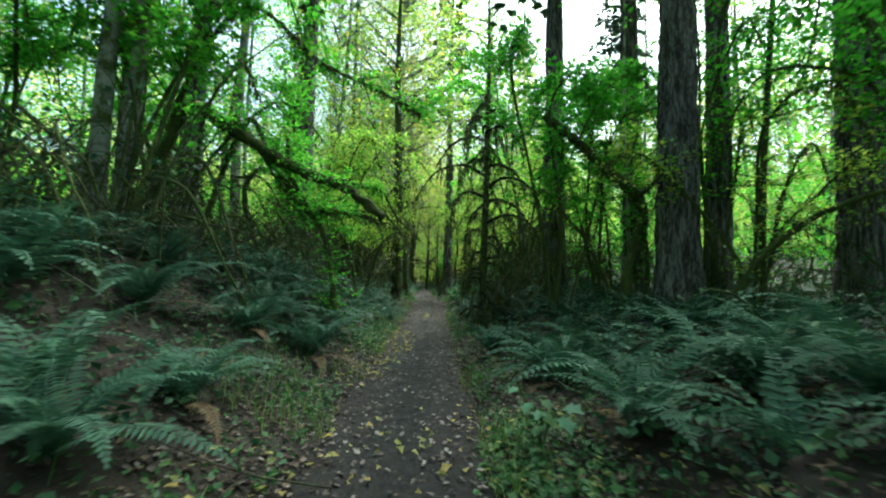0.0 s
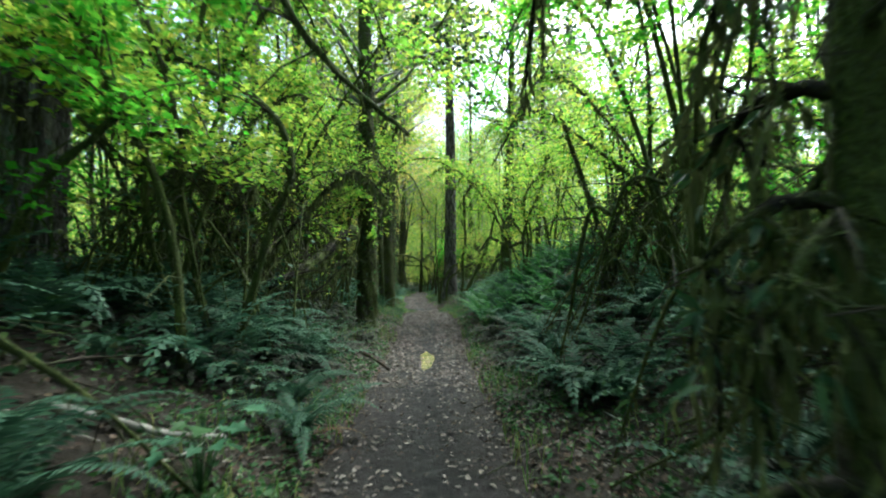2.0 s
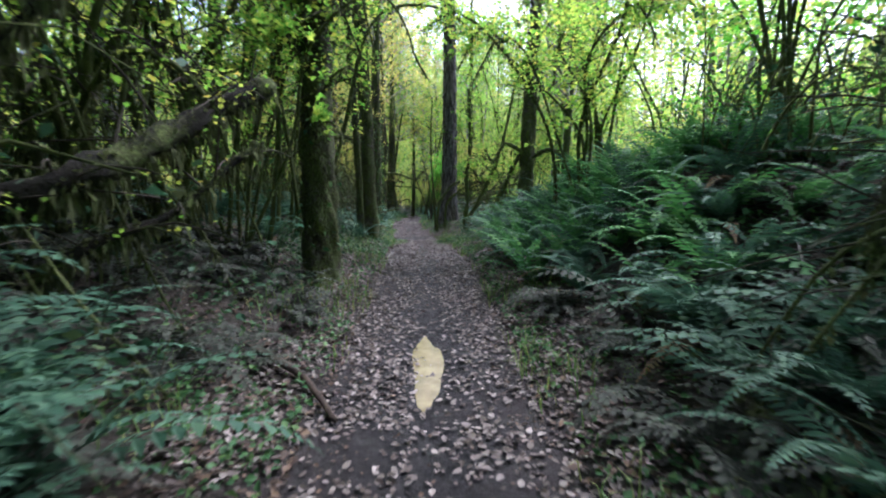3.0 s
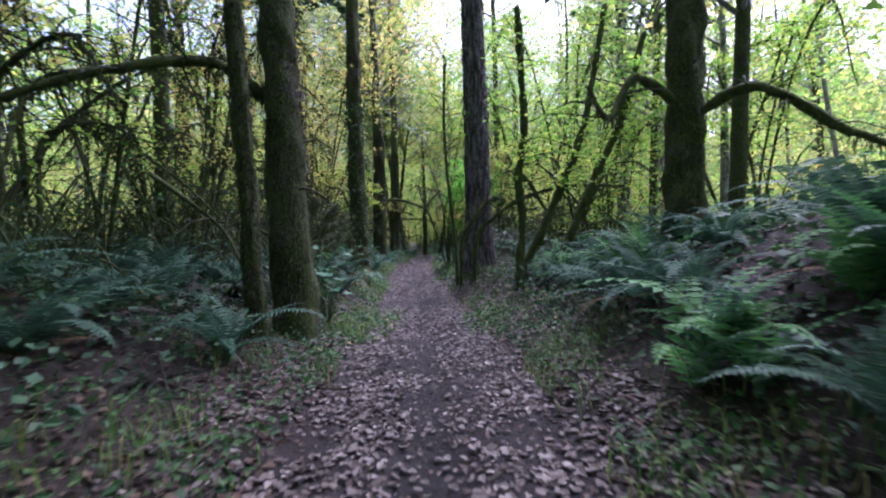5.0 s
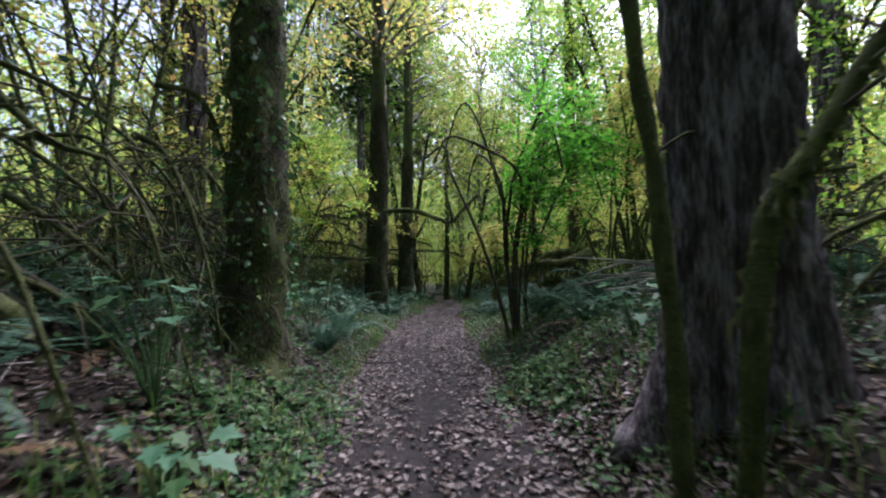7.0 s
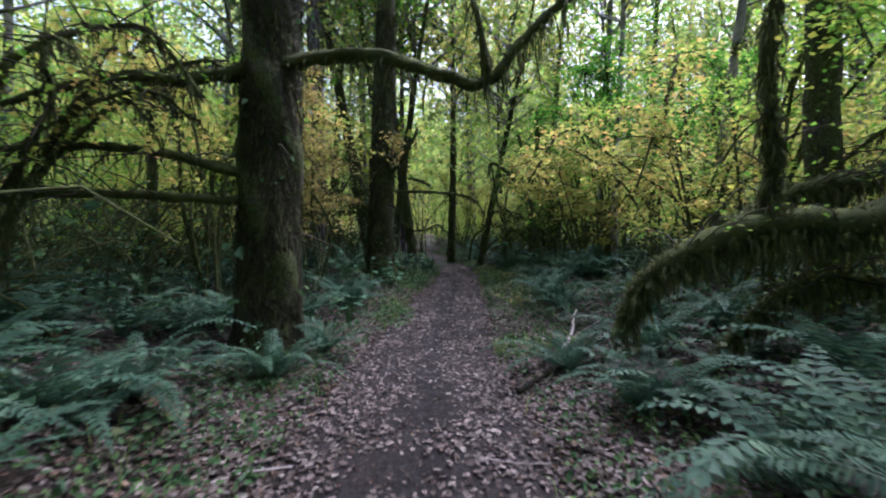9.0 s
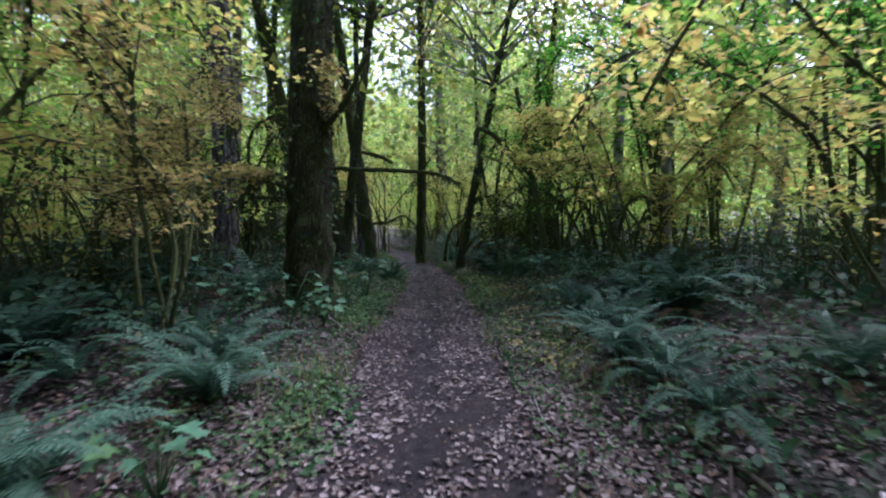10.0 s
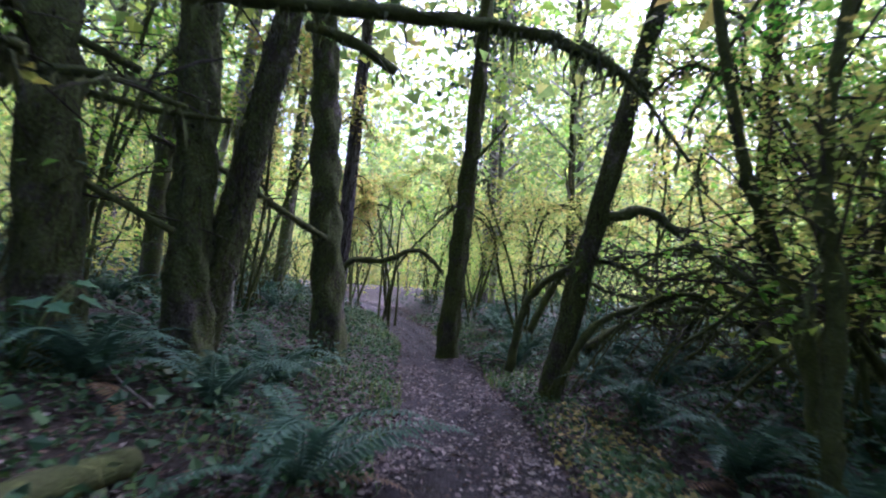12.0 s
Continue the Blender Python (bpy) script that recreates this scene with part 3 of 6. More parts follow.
def mossy_limbs(tree, base, rows, rng, leaf=None, amount=0, hang=0.2, name="branch", sleeve=MOSS, leaf_size=0.1, twig_from=0.3, twiggy=5, tufts=110):
    """Branches along given lines (world places), each a part, with hanging moss, twigs and leaves."""
    shape = LOBED if tufts > 60 and abs(base[0] - float(trail_x(base[1]))) < 2.4 else DIAMOND
    amount = int(amount * 2.0)
    lines, rads, twigs, spots, heads = [], [], [], [], []
    base = np.asarray(base, float)
    for pts, r0, r1 in rows:
        pts = np.asarray(pts, float) - base
        n = max(10, int(np.linalg.norm(np.diff(pts, axis=0), axis=1).sum() / 0.09))
        line = glide(pts, n)
        line = line + 0.02 * np.cumsum(rng.normal(0, 0.35, line.shape), axis=0) * np.linspace(0, 1, n)[:, None]
        rad = np.linspace(r0, r1, n)
        lines.append(line)
        rads.append(rad)
        part(name, tube(line, rad, 10, 0.28, rng) if r0 > 0.05 else tube(line[::2], rad[::2], 6, 0.2, rng), sleeve, tree)
        length = n * 0.09
        for k in range(int(length * twiggy)):
            s = rng.uniform(twig_from, 1)
            i = int(s * (n - 2))
            way = line[i + 1] - line[i]
            way /= np.linalg.norm(way)
            d = rng.normal(0, 1, 3) * [1, 1, 0.45] + way * 0.6
            d /= np.linalg.norm(d)
            ln = rng.uniform(0.3, 1.0)
            tl = glide([line[i], line[i] + d * ln * 0.55 + [0, 0, 0.05], line[i] + d * ln + [0, 0, rng.uniform(-0.12, 0.06)]], 6)
            if not off_trail(tl + base, 0.8).all():
                continue
            twigs.append(tube(tl[[0, 2, 4, 5]], np.linspace(min(0.012, rad[i] * 0.5), 0.003, 4), 3))
            spots.append(tl)
    part("hanging_moss", strands(lines, rads, tufts, hang, rng), STRAND, tree, smooth=False, kind="stuff")
    if twigs:
        part("twig_work", join(twigs), TWIG, tree, kind="stuff")
    if leaf and amount and spots:
        idx = rng.randint(0, len(spots), amount)
        sp = np.array(spots)[idx]
        s = rng.uniform(0.5, 5.0, amount)
        i = s.astype(int).clip(0, 4)
        r = np.arange(amount)
        p = sp[r, i] + (sp[r, i + 1] - sp[r, i]) * (s - i)[:, None] + rng.normal(0, 1, (amount, 3)) * [0.12, 0.12, 0.04]
        p = p[off_trail(p + base, 1.25)]
        part("foliage", leaves(p, leaf_size * rng.uniform(0.5, 1.1, len(p)), shape, rng, 0.68), leaf, tree, smooth=False, kind="stuff")


def big_tree(kind, x, y, radius, height, label, lean=(0, 0), seed=0, crown=None, crown_at=9.0, limbs=(), ivy_leaves=0, moss=0.0,
             leaf=None, leaf_amount=0, twigs=0, hang=0.2, sway=0.06):
    """A standing tree: kind 'fir', 'maple' or 'alder'."""
    rng = np.random.RandomState(seed + 900)
    z = gz(x, y)
    t = thing("fir_tree" if kind == "fir" else "maple_tree" if kind == "maple" else "alder_tree", label, "tree", at=(x, y, z))
    bark = {"fir": FIR_BARK, "maple": MOSSY_BARK, "alder": ALDER_BARK}[kind]
    if kind == "fir":
        g, line, rad = trunk_geometry(rng, height, radius, lean, 72, 24, 0.19, 0.6, 0.03, 0.11, 0.03)
    elif kind == "maple":
        g, line, rad = trunk_geometry(rng, height, radius, lean, 44, 13, 0.05, 0.5, 0.17, 0.075, sway)
    else:
        g, line, rad = trunk_geometry(rng, height, radius, lean, 22, 5, 0.05, 0.35, 0.04, 0.09, sway)
    part("trunk", g, bark, t)
    low = line[line[:, 2] < 7]
    if moss:
        part("hanging_moss", shag(low, rad[:len(low)], rng, int((2600 + 17000 * radius) * moss), 0.8 * hang), SHAG, t, smooth=False, kind="stuff")
    if ivy_leaves:
        part("ivy", ivy(line, rad, rng, 0.2, 5.0, ivy_leaves), HERB, t, "small green climbing leaves")
    if twigs:
        part("dead_twig_work", dead_twigs(line, rad, rng, 1.0, 7.0, twigs, 0.9), TWIG, t, kind="stuff")
    if limbs:
        mossy_limbs(t, (x, y, z), limbs, rng, leaf, leaf_amount, hang)
    if crown:
        i = np.searchsorted(line[:, 2], crown_at).clip(0, len(line) - 1)
        add_crown(t, line[i], crown, rng.uniform(0, 6.28), 1.25)
    return t


# the firs and maples beside the trail, in walking order
big_tree("fir", 4.67, 8.46, 0.45, 26, "large fir with dark furrowed bark among ferns", (0.004, 0), 1, FIR_CROWNS[0], 11, twigs=26)
big_tree("fir", 8.7, 9.0, 0.5, 27, "large dark fir trunk deeper in the wood", (0.004, 0), 2, FIR_CROWNS[1], 11, twigs=22)
big_tree("fir", -6.39, 10.8, 0.33, 22, "grey-brown fir trunk on the ferny slope", (0.01, 0), 3, FIR_CROWNS[0], 10, twigs=26, moss=0.3)
big_tree("fir", 3.36, 13.3, 0.38, 24, "tall fir with leafy twigs round its trunk", (0.005, 0), 4, FIR_CROWNS[1], 10, twigs=26, moss=0.3)
big_tree("fir", 5.75, 13.4, 0.34, 24, "straight fir trunk behind the ferns", (0.0, 0), 5, FIR_CROWNS[0], 10, twigs=20)
big_tree("fir", -4.65, 14.26, 0.38, 24, "grey furrowed fir beside mossy thickets", (0.0, 0), 6, FIR_CROWNS[1], 10, twigs=20, moss=0.25)
big_tree("maple", -2.22, 20.9, 0.25, 17, "dark mossy maple trunk close to the trail", (-0.012, 0.0), 7, CROWNS[1], 5.5, moss=0.9, twigs=14, ivy_leaves=160,
         limbs=[([(-2.2, 20.8, 2.9), (-1.9, 20.5, 3.2), (-1.6, 20.2, 3.2)], 0.025, 0.01), ([(-2.2, 20.8, 3.3), (-2.6, 20.3, 3.7), (-3.0, 20.0, 3.6)], 0.03, 0.01),
                ([(-2.2, 20.8, 2.4), (-2.0, 20.4, 2.6), (-1.75, 20.2, 2.5)], 0.02, 0.008)], leaf=LIME, leaf_amount=420)
big_tree("maple", -2.62, 28.64, 0.245, 16, "thick rough maple trunk with moss", (-0.035, 0.0), 10, CROWNS[0], 7.5, moss=0.8, twigs=12,
         limbs=[([(-2.85, 28.7, 3.3), (-3.3, 28.2, 3.6), (-4.0, 27.5, 3.25), (-4.7, 27.0, 2.7)], 0.07, 0.03)], hang=0.3)
big_tree("maple", -2.8, 28.0, 0.105, 15, "slim rough maple trunk with moss", (-0.05, 0.0), 11, CROWNS[2], 7.5, moss=0.8)
big_tree("maple", 2.3, 29.36, 0.25, 17, "mossy maple with knotted crooked limbs above ferns", (0.025, 0), 12, CROWNS[1], 7, moss=0.7,
         limbs=[([(2.3, 29.3, 3.2), (1.6, 29.0, 3.5), (1.2, 28.8, 2.95), (0.9, 28.6, 3.3)], 0.07, 0.02),
                ([(2.3, 29.3, 3.0), (3.0, 28.9, 3.3), (3.8, 28.6, 2.7), (4.4, 28.4, 2.4)], 0.08, 0.03)], hang=0.25)
big_tree("fir", 0.0, 35.6, 0.405, 26, "large fir with purple-grey furrowed bark by the trail", (-0.006, 0.0), 13, FIR_CROWNS[0], 12, twigs=8)
big_tree("maple", -3.54, 37.06, 0.28, 17, "mossy trunk wrapped in climbing leaves", (0.02, 0.0), 14, CROWNS[2], 7.5, moss=0.8, ivy_leaves=900, twigs=14)
big_tree("maple", -4.57, 47.43, 0.36, 18, "shaggy mossy maple with long level limbs", (0.005, 0.0), 15, CROWNS[4], 8, moss=2.2, ivy_leaves=140, twigs=26, hang=0.5,
         limbs=[([(-4.5, 47.4, 3.9), (-3.9, 47.2, 3.95), (-3.12, 46.9, 3.85), (-2.45, 46.7, 3.6), (-2.02, 46.6, 3.5), (-1.65, 46.5, 3.9), (-1.2, 46.5, 4.3)], 0.085, 0.035),
                ([(-4.5, 47.4, 3.95), (-5.4, 47.3, 3.8), (-6.4, 47.3, 3.85), (-7.7, 47.3, 3.6)], 0.09, 0.04),
                ([(-2.05, 46.6, 3.5), (-2.15, 46.55, 4.0), (-2.35, 46.5, 4.5)], 0.045, 0.015),
                ([(-4.55, 47.3, 2.65), (-5.4, 47.0, 2.89), (-6.36, 46.9, 2.98), (-7.4, 46.8, 2.9)], 0.06, 0.03),
                ([(-4.6, 47.3, 2.4), (-5.7, 47.0, 2.47), (-6.7, 46.9, 2.48), (-7.5, 46.8, 2.4)], 0.055, 0.03)])
big_tree("maple", -4.57, 54.0, 0.34, 18, "broad shaggy maple trunk hung with moss", (0.012, 0.0), 16, CROWNS[2], 8, moss=2.2, ivy_leaves=300, twigs=36, hang=0.5,
         limbs=[([(-4.5, 54.0, 3.4), (-3.9, 53.7, 3.9), (-3.5, 53.4, 4.6)], 0.06, 0.025), ([(-4.6, 54, 2.6), (-5.4, 53.6, 2.9), (-6.4, 53.2, 2.7)], 0.05, 0.02)],
         leaf=DRYING, leaf_amount=700)
big_tree("maple", -6.05, 59.8, 0.235, 18, "leaning grey-barked alder with moss", (-0.17, 0.0), 17, CROWNS[0], 8, moss=0.5,
         limbs=[([(-6.6, 59.8, 3.4), (-7.0, 59.4, 3.55), (-7.5, 59.2, 3.45), (-8.6, 59.2, 3.1)], 0.07, 0.03),
                ([(-6.55, 59.75, 3.5), (-6.4, 59.25, 3.7), (-5.6, 59.2, 3.7), (-4.68, 59.2, 3.64), (-3.34, 59.2, 3.6), (-2.7, 59.2, 3.54), (-2.35, 59.2, 3.47), (-1.9, 59.25, 3.3)], 0.075, 0.028),
                ([(-2.35, 59.2, 3.47), (-2.1, 59.2, 3.3), (-1.85, 59.2, 3.0), (-1.6, 59.2, 2.62)], 0.025, 0.008),
                ([(-6.9, 59.4, 3.05), (-6.1, 59.2, 3.02), (-5.3, 59.0, 2.95), (-4.7, 58.9, 2.75)], 0.05, 0.02),
                ([(-6.5, 59.85, 3.0), (-6.65, 60.0, 2.65), (-6.09, 60.0, 2.4), (-5.45, 60.1, 2.12)], 0.045, 0.03),
                ([(-6.65, 59.8, 3.9), (-6.84, 59.9, 3.85), (-6.38, 59.9, 3.62), (-5.8, 60.0, 3.38)], 0.05, 0.03),
                ([(-8.2, 60.0, 3.5), (-7.16, 60.0, 3.37), (-6.61, 60.0, 3.25), (-5.77, 60.1, 3.14), (-4.97, 60.2, 3.1)], 0.05, 0.025)], hang=0.26)
drooping_boughs = [([(-7.9, 58.2, 0.8), (-7.75, 58.2, 2.2), (-7.48, 58.2, 2.85), (-7.14, 58.2, 3.0), (-7.04, 58.2, 3.33), (-7.52, 58.2, 3.73)], 0.06, 0.035),
                   ([(-7.9, 58.3, 1.2), (-7.47, 58.2, 2.66), (-6.45, 58.2, 2.86), (-5.61, 58.2, 2.84), (-5.11, 58.2, 2.78)], 0.06, 0.03),
                   ([(-7.6, 58.4, 2.9), (-7.41, 58.5, 2.66), (-6.96, 58.5, 2.07), (-6.52, 58.5, 1.73), (-6.16, 58.5, 1.5)], 0.045, 0.02),
                   ([(-7.3, 58.1, 2.75), (-7.0, 58.1, 2.1), (-6.75, 58.0, 1.6), (-6.6, 58.0, 1.2)], 0.035, 0.015)]
big_tree("maple", -5.3, 60.4, 0.205, 17, "mossy alder trunk in a group", (-0.14, 0.0), 18, CROWNS[3], 8, moss=0.6)
big_tree("maple", -5.4, 60.6, 0.165, 14, "curving mossy stem leaning over the trail", (0.15, 0.0), 19, CROWNS[1], 7, moss=0.9, hang=0.3,
         limbs=[([(-4.75, 60.6, 4.3), (-4.3, 60.7, 4.2), (-3.87, 60.84, 4.0)], 0.055, 0.045)])
big_tree("maple", -4.75, 62.8, 0.235, 18, "dark mossy alder beside the trail", (-0.15, 0.0), 20, CROWNS[2], 8, moss=0.6,
         limbs=[([(-4.95, 62.6, 2.4), (-5.3, 62.0, 2.6), (-5.8, 61.3, 2.95), (-6.5, 60.9, 3.2)], 0.05, 0.03)])
big_tree("maple", -3.23, 65.3, 0.2, 17, "slim straight alder at the bend of the trail", (0.01, 0.0), 21, CROWNS[4], 8, moss=0.4,
         limbs=[([(-3.2, 65.2, 4.3), (-2.9, 65.0, 4.6), (-2.5, 64.9, 5.2)], 0.04, 0.02)])
big_tree("fir", -5.8, 66.5, 0.19, 20, "straight reddish fir trunk", (0, 0), 22, FIR_CROWNS[0], 10, twigs=20)
big_tree("maple", -1.8, 62.3, 0.15, 14, "crooked mossy maple leaning away from the trail", (0.19, 0.0), 23, CROWNS[4], 6, moss=0.7,
         limbs=[([(-1.3, 62.3, 2.95), (-0.79, 62.3, 3.1), (-0.42, 62.3, 2.9), (0.07, 62.3, 2.6)], 0.08, 0.04),
                ([(-1.81, 64.5, 1.3), (-1.28, 64.5, 2.4), (-0.33, 64.5, 2.75), (1.08, 64.5, 2.9)], 0.07, 0.03),
                ([(-1.34, 62.5, 1.3), (-0.78, 62.5, 1.7), (0.1, 62.5, 1.9), (1.2, 62.6, 1.6)], 0.06, 0.03)])


# ---- vine maples: arching mossy stems with level sprays of leaves ----


def vine_maple(label, base, rows, leaf, amount, seed, hang=0.2, size=0.1, sleeve=MOSS, twig_from=0.3, tufts=100):
    x, y = base
    z = gz(x, y)
    t = thing("vine_maple", label, "shrub", "vine maples beside the trail", (x, y, z))
    mossy_limbs(t, (x, y, z), rows, np.random.RandomState(seed + 300), leaf, amount, hang, "stem", sleeve, size, twig_from, tufts=tufts)
    return t


def arcs(base, rng, count, reach, top, r0, toward=None, wide=6.28):
    x, y = base
    z = gz(x, y)
    rows = []
    for k in range(count):
        a = (toward if toward is not None else 0) + rng.uniform(-0.5, 0.5) * wide
        d = np.array([math.cos(a), math.sin(a), 0])
        o = np.array([x, y, z]) + rng.normal(0, 0.12, 3) * [1, 1, 0]
        h, w = top * rng.uniform(0.7, 1.1), reach * rng.uniform(0.6, 1.1)
        pts = [o + [0, 0, -0.1], o + d * w * 0.15 + [0, 0, h * 0.4] + rng.normal(0, 0.16, 3), o + d * w * 0.42 + [0, 0, h * 0.84] + rng.normal(0, 0.2, 3), o + d * w * 0.75 + [0, 0, h], o + d * w + [0, 0, h * rng.uniform(0.65, 0.95)]]
        rows.append((pts, r0 * rng.uniform(0.6, 1), 0.012))
    return rows


rg = np.random.RandomState(21)
# first stretch
vine_maple("mossy vine maple arching over the trail with green leaves", (-5.0, 8.0),
           [([(-5.0, 8.0, 0.9), (-5.2, 7.8, 2.8), (-4.7, 7.8, 4.5), (-3.9, 7.9, 4.2), (-2.68, 8.0, 3.5), (-1.8, 8.2, 3.25), (-1.0, 8.4, 2.75)], 0.12, 0.085),
            ([(-1.1, 8.38, 2.8), (-0.8, 8.5, 2.5), (-0.5, 8.6, 2.15)], 0.028, 0.01),
            ([(-4.1, 8.4, 4.6), (-3.5, 8.5, 3.9), (-2.77, 8.5, 3.0), (-2.29, 8.5, 2.4), (-2.07, 8.5, 1.65), (-2.0, 8.5, 0.7)], 0.075, 0.05),
            ([(-3.03, 8.5, 4.2), (-2.95, 8.5, 3.5), (-2.6, 8.5, 2.95), (-2.35, 8.5, 2.5)], 0.045, 0.03),
            ([(-2.44, 8.7, 2.72), (-1.6, 8.8, 2.75), (-0.9, 8.8, 2.55)], 0.035, 0.012),
            ([(-4.9, 8.2, 0.9), (-3.9, 8.5, 4.5), (-3.3, 8.6, 3.5), (-2.66, 8.6, 2.8), (-1.93, 8.6, 2.8), (-1.0, 8.6, 2.5)], 0.06, 0.012),
            ([(-5.1, 7.7, 0.9), (-4.6, 7.2, 4.0), (-3.4, 7.0, 6.0), (-2.05, 7.0, 5.1), (-0.8, 7.0, 4.5), (-0.3, 7.0, 4.2)], 0.06, 0.012)] + arcs((-5.0, 8.0), rg, 4, 3.0, 4.0, 0.05),
           GREEN, 3600, 1, 0.2)
vine_maple("thick mossy maple stem bowed above the ferns", (3.9, 9.0),
           [([(3.8, 9.0, 0.5), (3.95, 9.0, 1.75), (4.25, 9.0, 2.7), (4.2, 9.0, 3.3), (3.6, 9.0, 3.8), (3.1, 9.0, 4.3), (2.3, 9.1, 5.0)], 0.11, 0.09),
            ([(4.2, 9.0, 3.3), (4.6, 8.8, 3.7), (5.2, 8.7, 3.9)], 0.05, 0.02), ([(4.3, 9.1, 0.6), (4.35, 9.1, 1.9), (4.2, 9.1, 2.9)], 0.05, 0.04)], GREEN, 500, 31, 0.2, tufts=220)


def fallen_brush(x, y, count, seed, fall=1.0):
    """Dead mossy stems that lean down the bank towards the trail, crossing one another."""
    r = np.random.RandomState(seed)
    rows = []
    for k in range(count):
        a = np.array([x + r.uniform(-1.2, 0.8), y + r.uniform(-1.2, 1.2), 0.0])
        ln = r.uniform(1.0, 2.6)
        b = a + np.array([fall * ln * r.uniform(0.5, 1.0), r.uniform(-0.9, 0.9), 0])
        lift = r.uniform(0.7, 2.2)
        q = [a, a + (b - a) * 0.35, a + (b - a) * 0.7, b]
        for e, h in zip(q, (lift, lift * r.uniform(0.65, 1.1), lift * r.uniform(0.3, 0.65), 0.05)):
            e[2] = gz(e[0], e[1]) + h
        rows.append((q, r.uniform(0.014, 0.038), 0.007))
    rows = [row for row in rows if off_trail(np.array(row[0]), 1.15).all()]
    vine_maple("leafless mossy stems fallen across the bank", (x, y), rows, None, 0, seed, 0.13, tufts=70)


for k, (x, y, count, fall) in enumerate(((-3.9, 4.6, 9, 1), (-4.2, 6.6, 12, 1), (-3.5, 9.6, 10, 1), (-3.6, 11.6, 7, 1), (-3.4, 15.4, 8, 1), (-3.2, 17.2, 7, 1), (-4.2, 19.8, 10, 1), (2.3, 11.0, 12, -1), (2.4, 12.4, 12, -1), (1.9, 11.6, 9, -1), (2.5, 15.6, 9, -1),
                                         (-4.4, 30.4, 8, 1), (-4.8, 33.0, 12, 1), (-4.9, 36.2, 14, 1), (-4.9, 39.4, 12, 1), (2.4, 36.8, 9, -1), (1.2, 63.2, 9, -1), (0.9, 61.2, 9, -1))):
    fallen_brush(x, y, count, 950 + k, fall)
vine_maple("tall green vine maple with mossy stems on the fern slope", (-5.5, 3.6), arcs((-5.5, 3.6), rg, 6, 3.2, 4.6, 0.06), GREEN, 2600, 2)
vine_maple("mossy vine maple reaching over the trail", (-4.3, 12.6),
           [([(-4.6, 12.4, 0.9), (-5.5, 12.2, 3.4), (-5.3, 12.2, 4.4), (-4.5, 12.3, 4.46), (-3.13, 12.5, 4.33), (-2.25, 12.6, 4.13), (-1.75, 12.7, 4.07), (-1.29, 12.9, 3.32), (-0.6, 13.0, 2.7)], 0.085, 0.015),
            ([(-3.9, 13.0, 0.9), (-3.4, 13.0, 2.2), (-2.83, 13.0, 2.83), (-3.06, 13.0, 3.2), (-3.71, 13.0, 4.2)], 0.04, 0.015)] + arcs((-4.3, 12.6), rg, 3, 3.0, 4.2, 0.045),
           GREEN, 3200, 3, 0.22)
vine_maple("mossy arching vine maple with lime leaves", (-3.3, 14.2),
           [([(-2.6, 13.7, 0.6), (-2.74, 13.6, 2.02), (-3.15, 13.6, 2.94), (-3.74, 13.6, 3.36), (-4.4, 13.5, 3.6)], 0.045, 0.015),
            ([(-2.6, 14.6, 0.6), (-2.19, 14.5, 2.1), (-1.96, 14.5, 2.76), (-2.29, 14.5, 3.45), (-3.38, 14.5, 4.04), (-4.64, 14.5, 3.97)], 0.05, 0.02)] + arcs((-3.3, 14.6), rg, 4, 2.6, 3.8, 0.04),
           LIME, 3000, 4, 0.2)
bowed = []
for k in range(8):
    a, b, c = 0.16 * k + rg.uniform(-0.08, 0.08), rg.uniform(-0.4, 0.4), rg.uniform(-0.35, 0.3)
    bowed.append(([(2.2 + 0.5 * a, 17.2 + b, 0.9), (2.35 + a, 17.2 + b, 2.0), (2.75 + a, 17.2 + b, 3.0 + c), (3.2 + a, 17.2 + b, 3.6 + c), (3.9 + a, 17.3 + b, 3.95 + c), (4.9 + a, 17.4 + b, 3.7 + 1.5 * c)], rg.uniform(0.04, 0.065), 0.02))
bowed.append(([(3.0, 17.2, 0.9), (2.9, 17.2, 1.5), (2.4, 17.2, 2.1), (2.15, 17.2, 2.8), (1.9, 17.2, 3.5), (1.6, 17.2, 4.6)], 0.05, 0.03))
vine_maple("dark mossy maple stems bowed over the fern bank", (2.8, 17.2), bowed, LIME, 700, 5, 0.34, 0.07, sleeve=MOSSY_BARK, tufts=240)
vine_maple("mossy maple stems leaning through the ferns", (5.3, 7.6),
           [([(4.9, 7.4, 0.6), (5.3, 7.2, 1.8), (6.2, 7.0, 2.6), (7.4, 6.8, 3.1)], 0.08, 0.03),
            ([(4.2, 10.2, 0.8), (3.6, 10.6, 2.4), (2.9, 10.9, 3.4), (2.3, 11.1, 3.9)], 0.05, 0.02)] + arcs((5.6, 7.9), rg, 4, 2.6, 3.6, 0.05), LIME, 1500, 6, 0.22)
vine_maple("green vine maple with slim mossy stems", (3.2, 16.8), arcs((3.2, 16.8), rg, 6, 2.8, 4.2, 0.045), LIME, 2400, 7)
vine_maple("yellow-green vine maple leaning over the trail", (-3.6, 19.8), arcs((-3.6, 19.8), rg, 6, 2.6, 4.0, 0.045, 0.2, 4.0), LIME, 2600, 8, 0.2, 0.075)
vine_maple("bright lime maple sprays above the trail edge", (-3.1, 20.4), arcs((-3.1, 20.4), rg, 7, 2.3, 4.3, 0.035, 0.0, 4.4), LIME, 2200, 33, 0.12, 0.08, tufts=60)
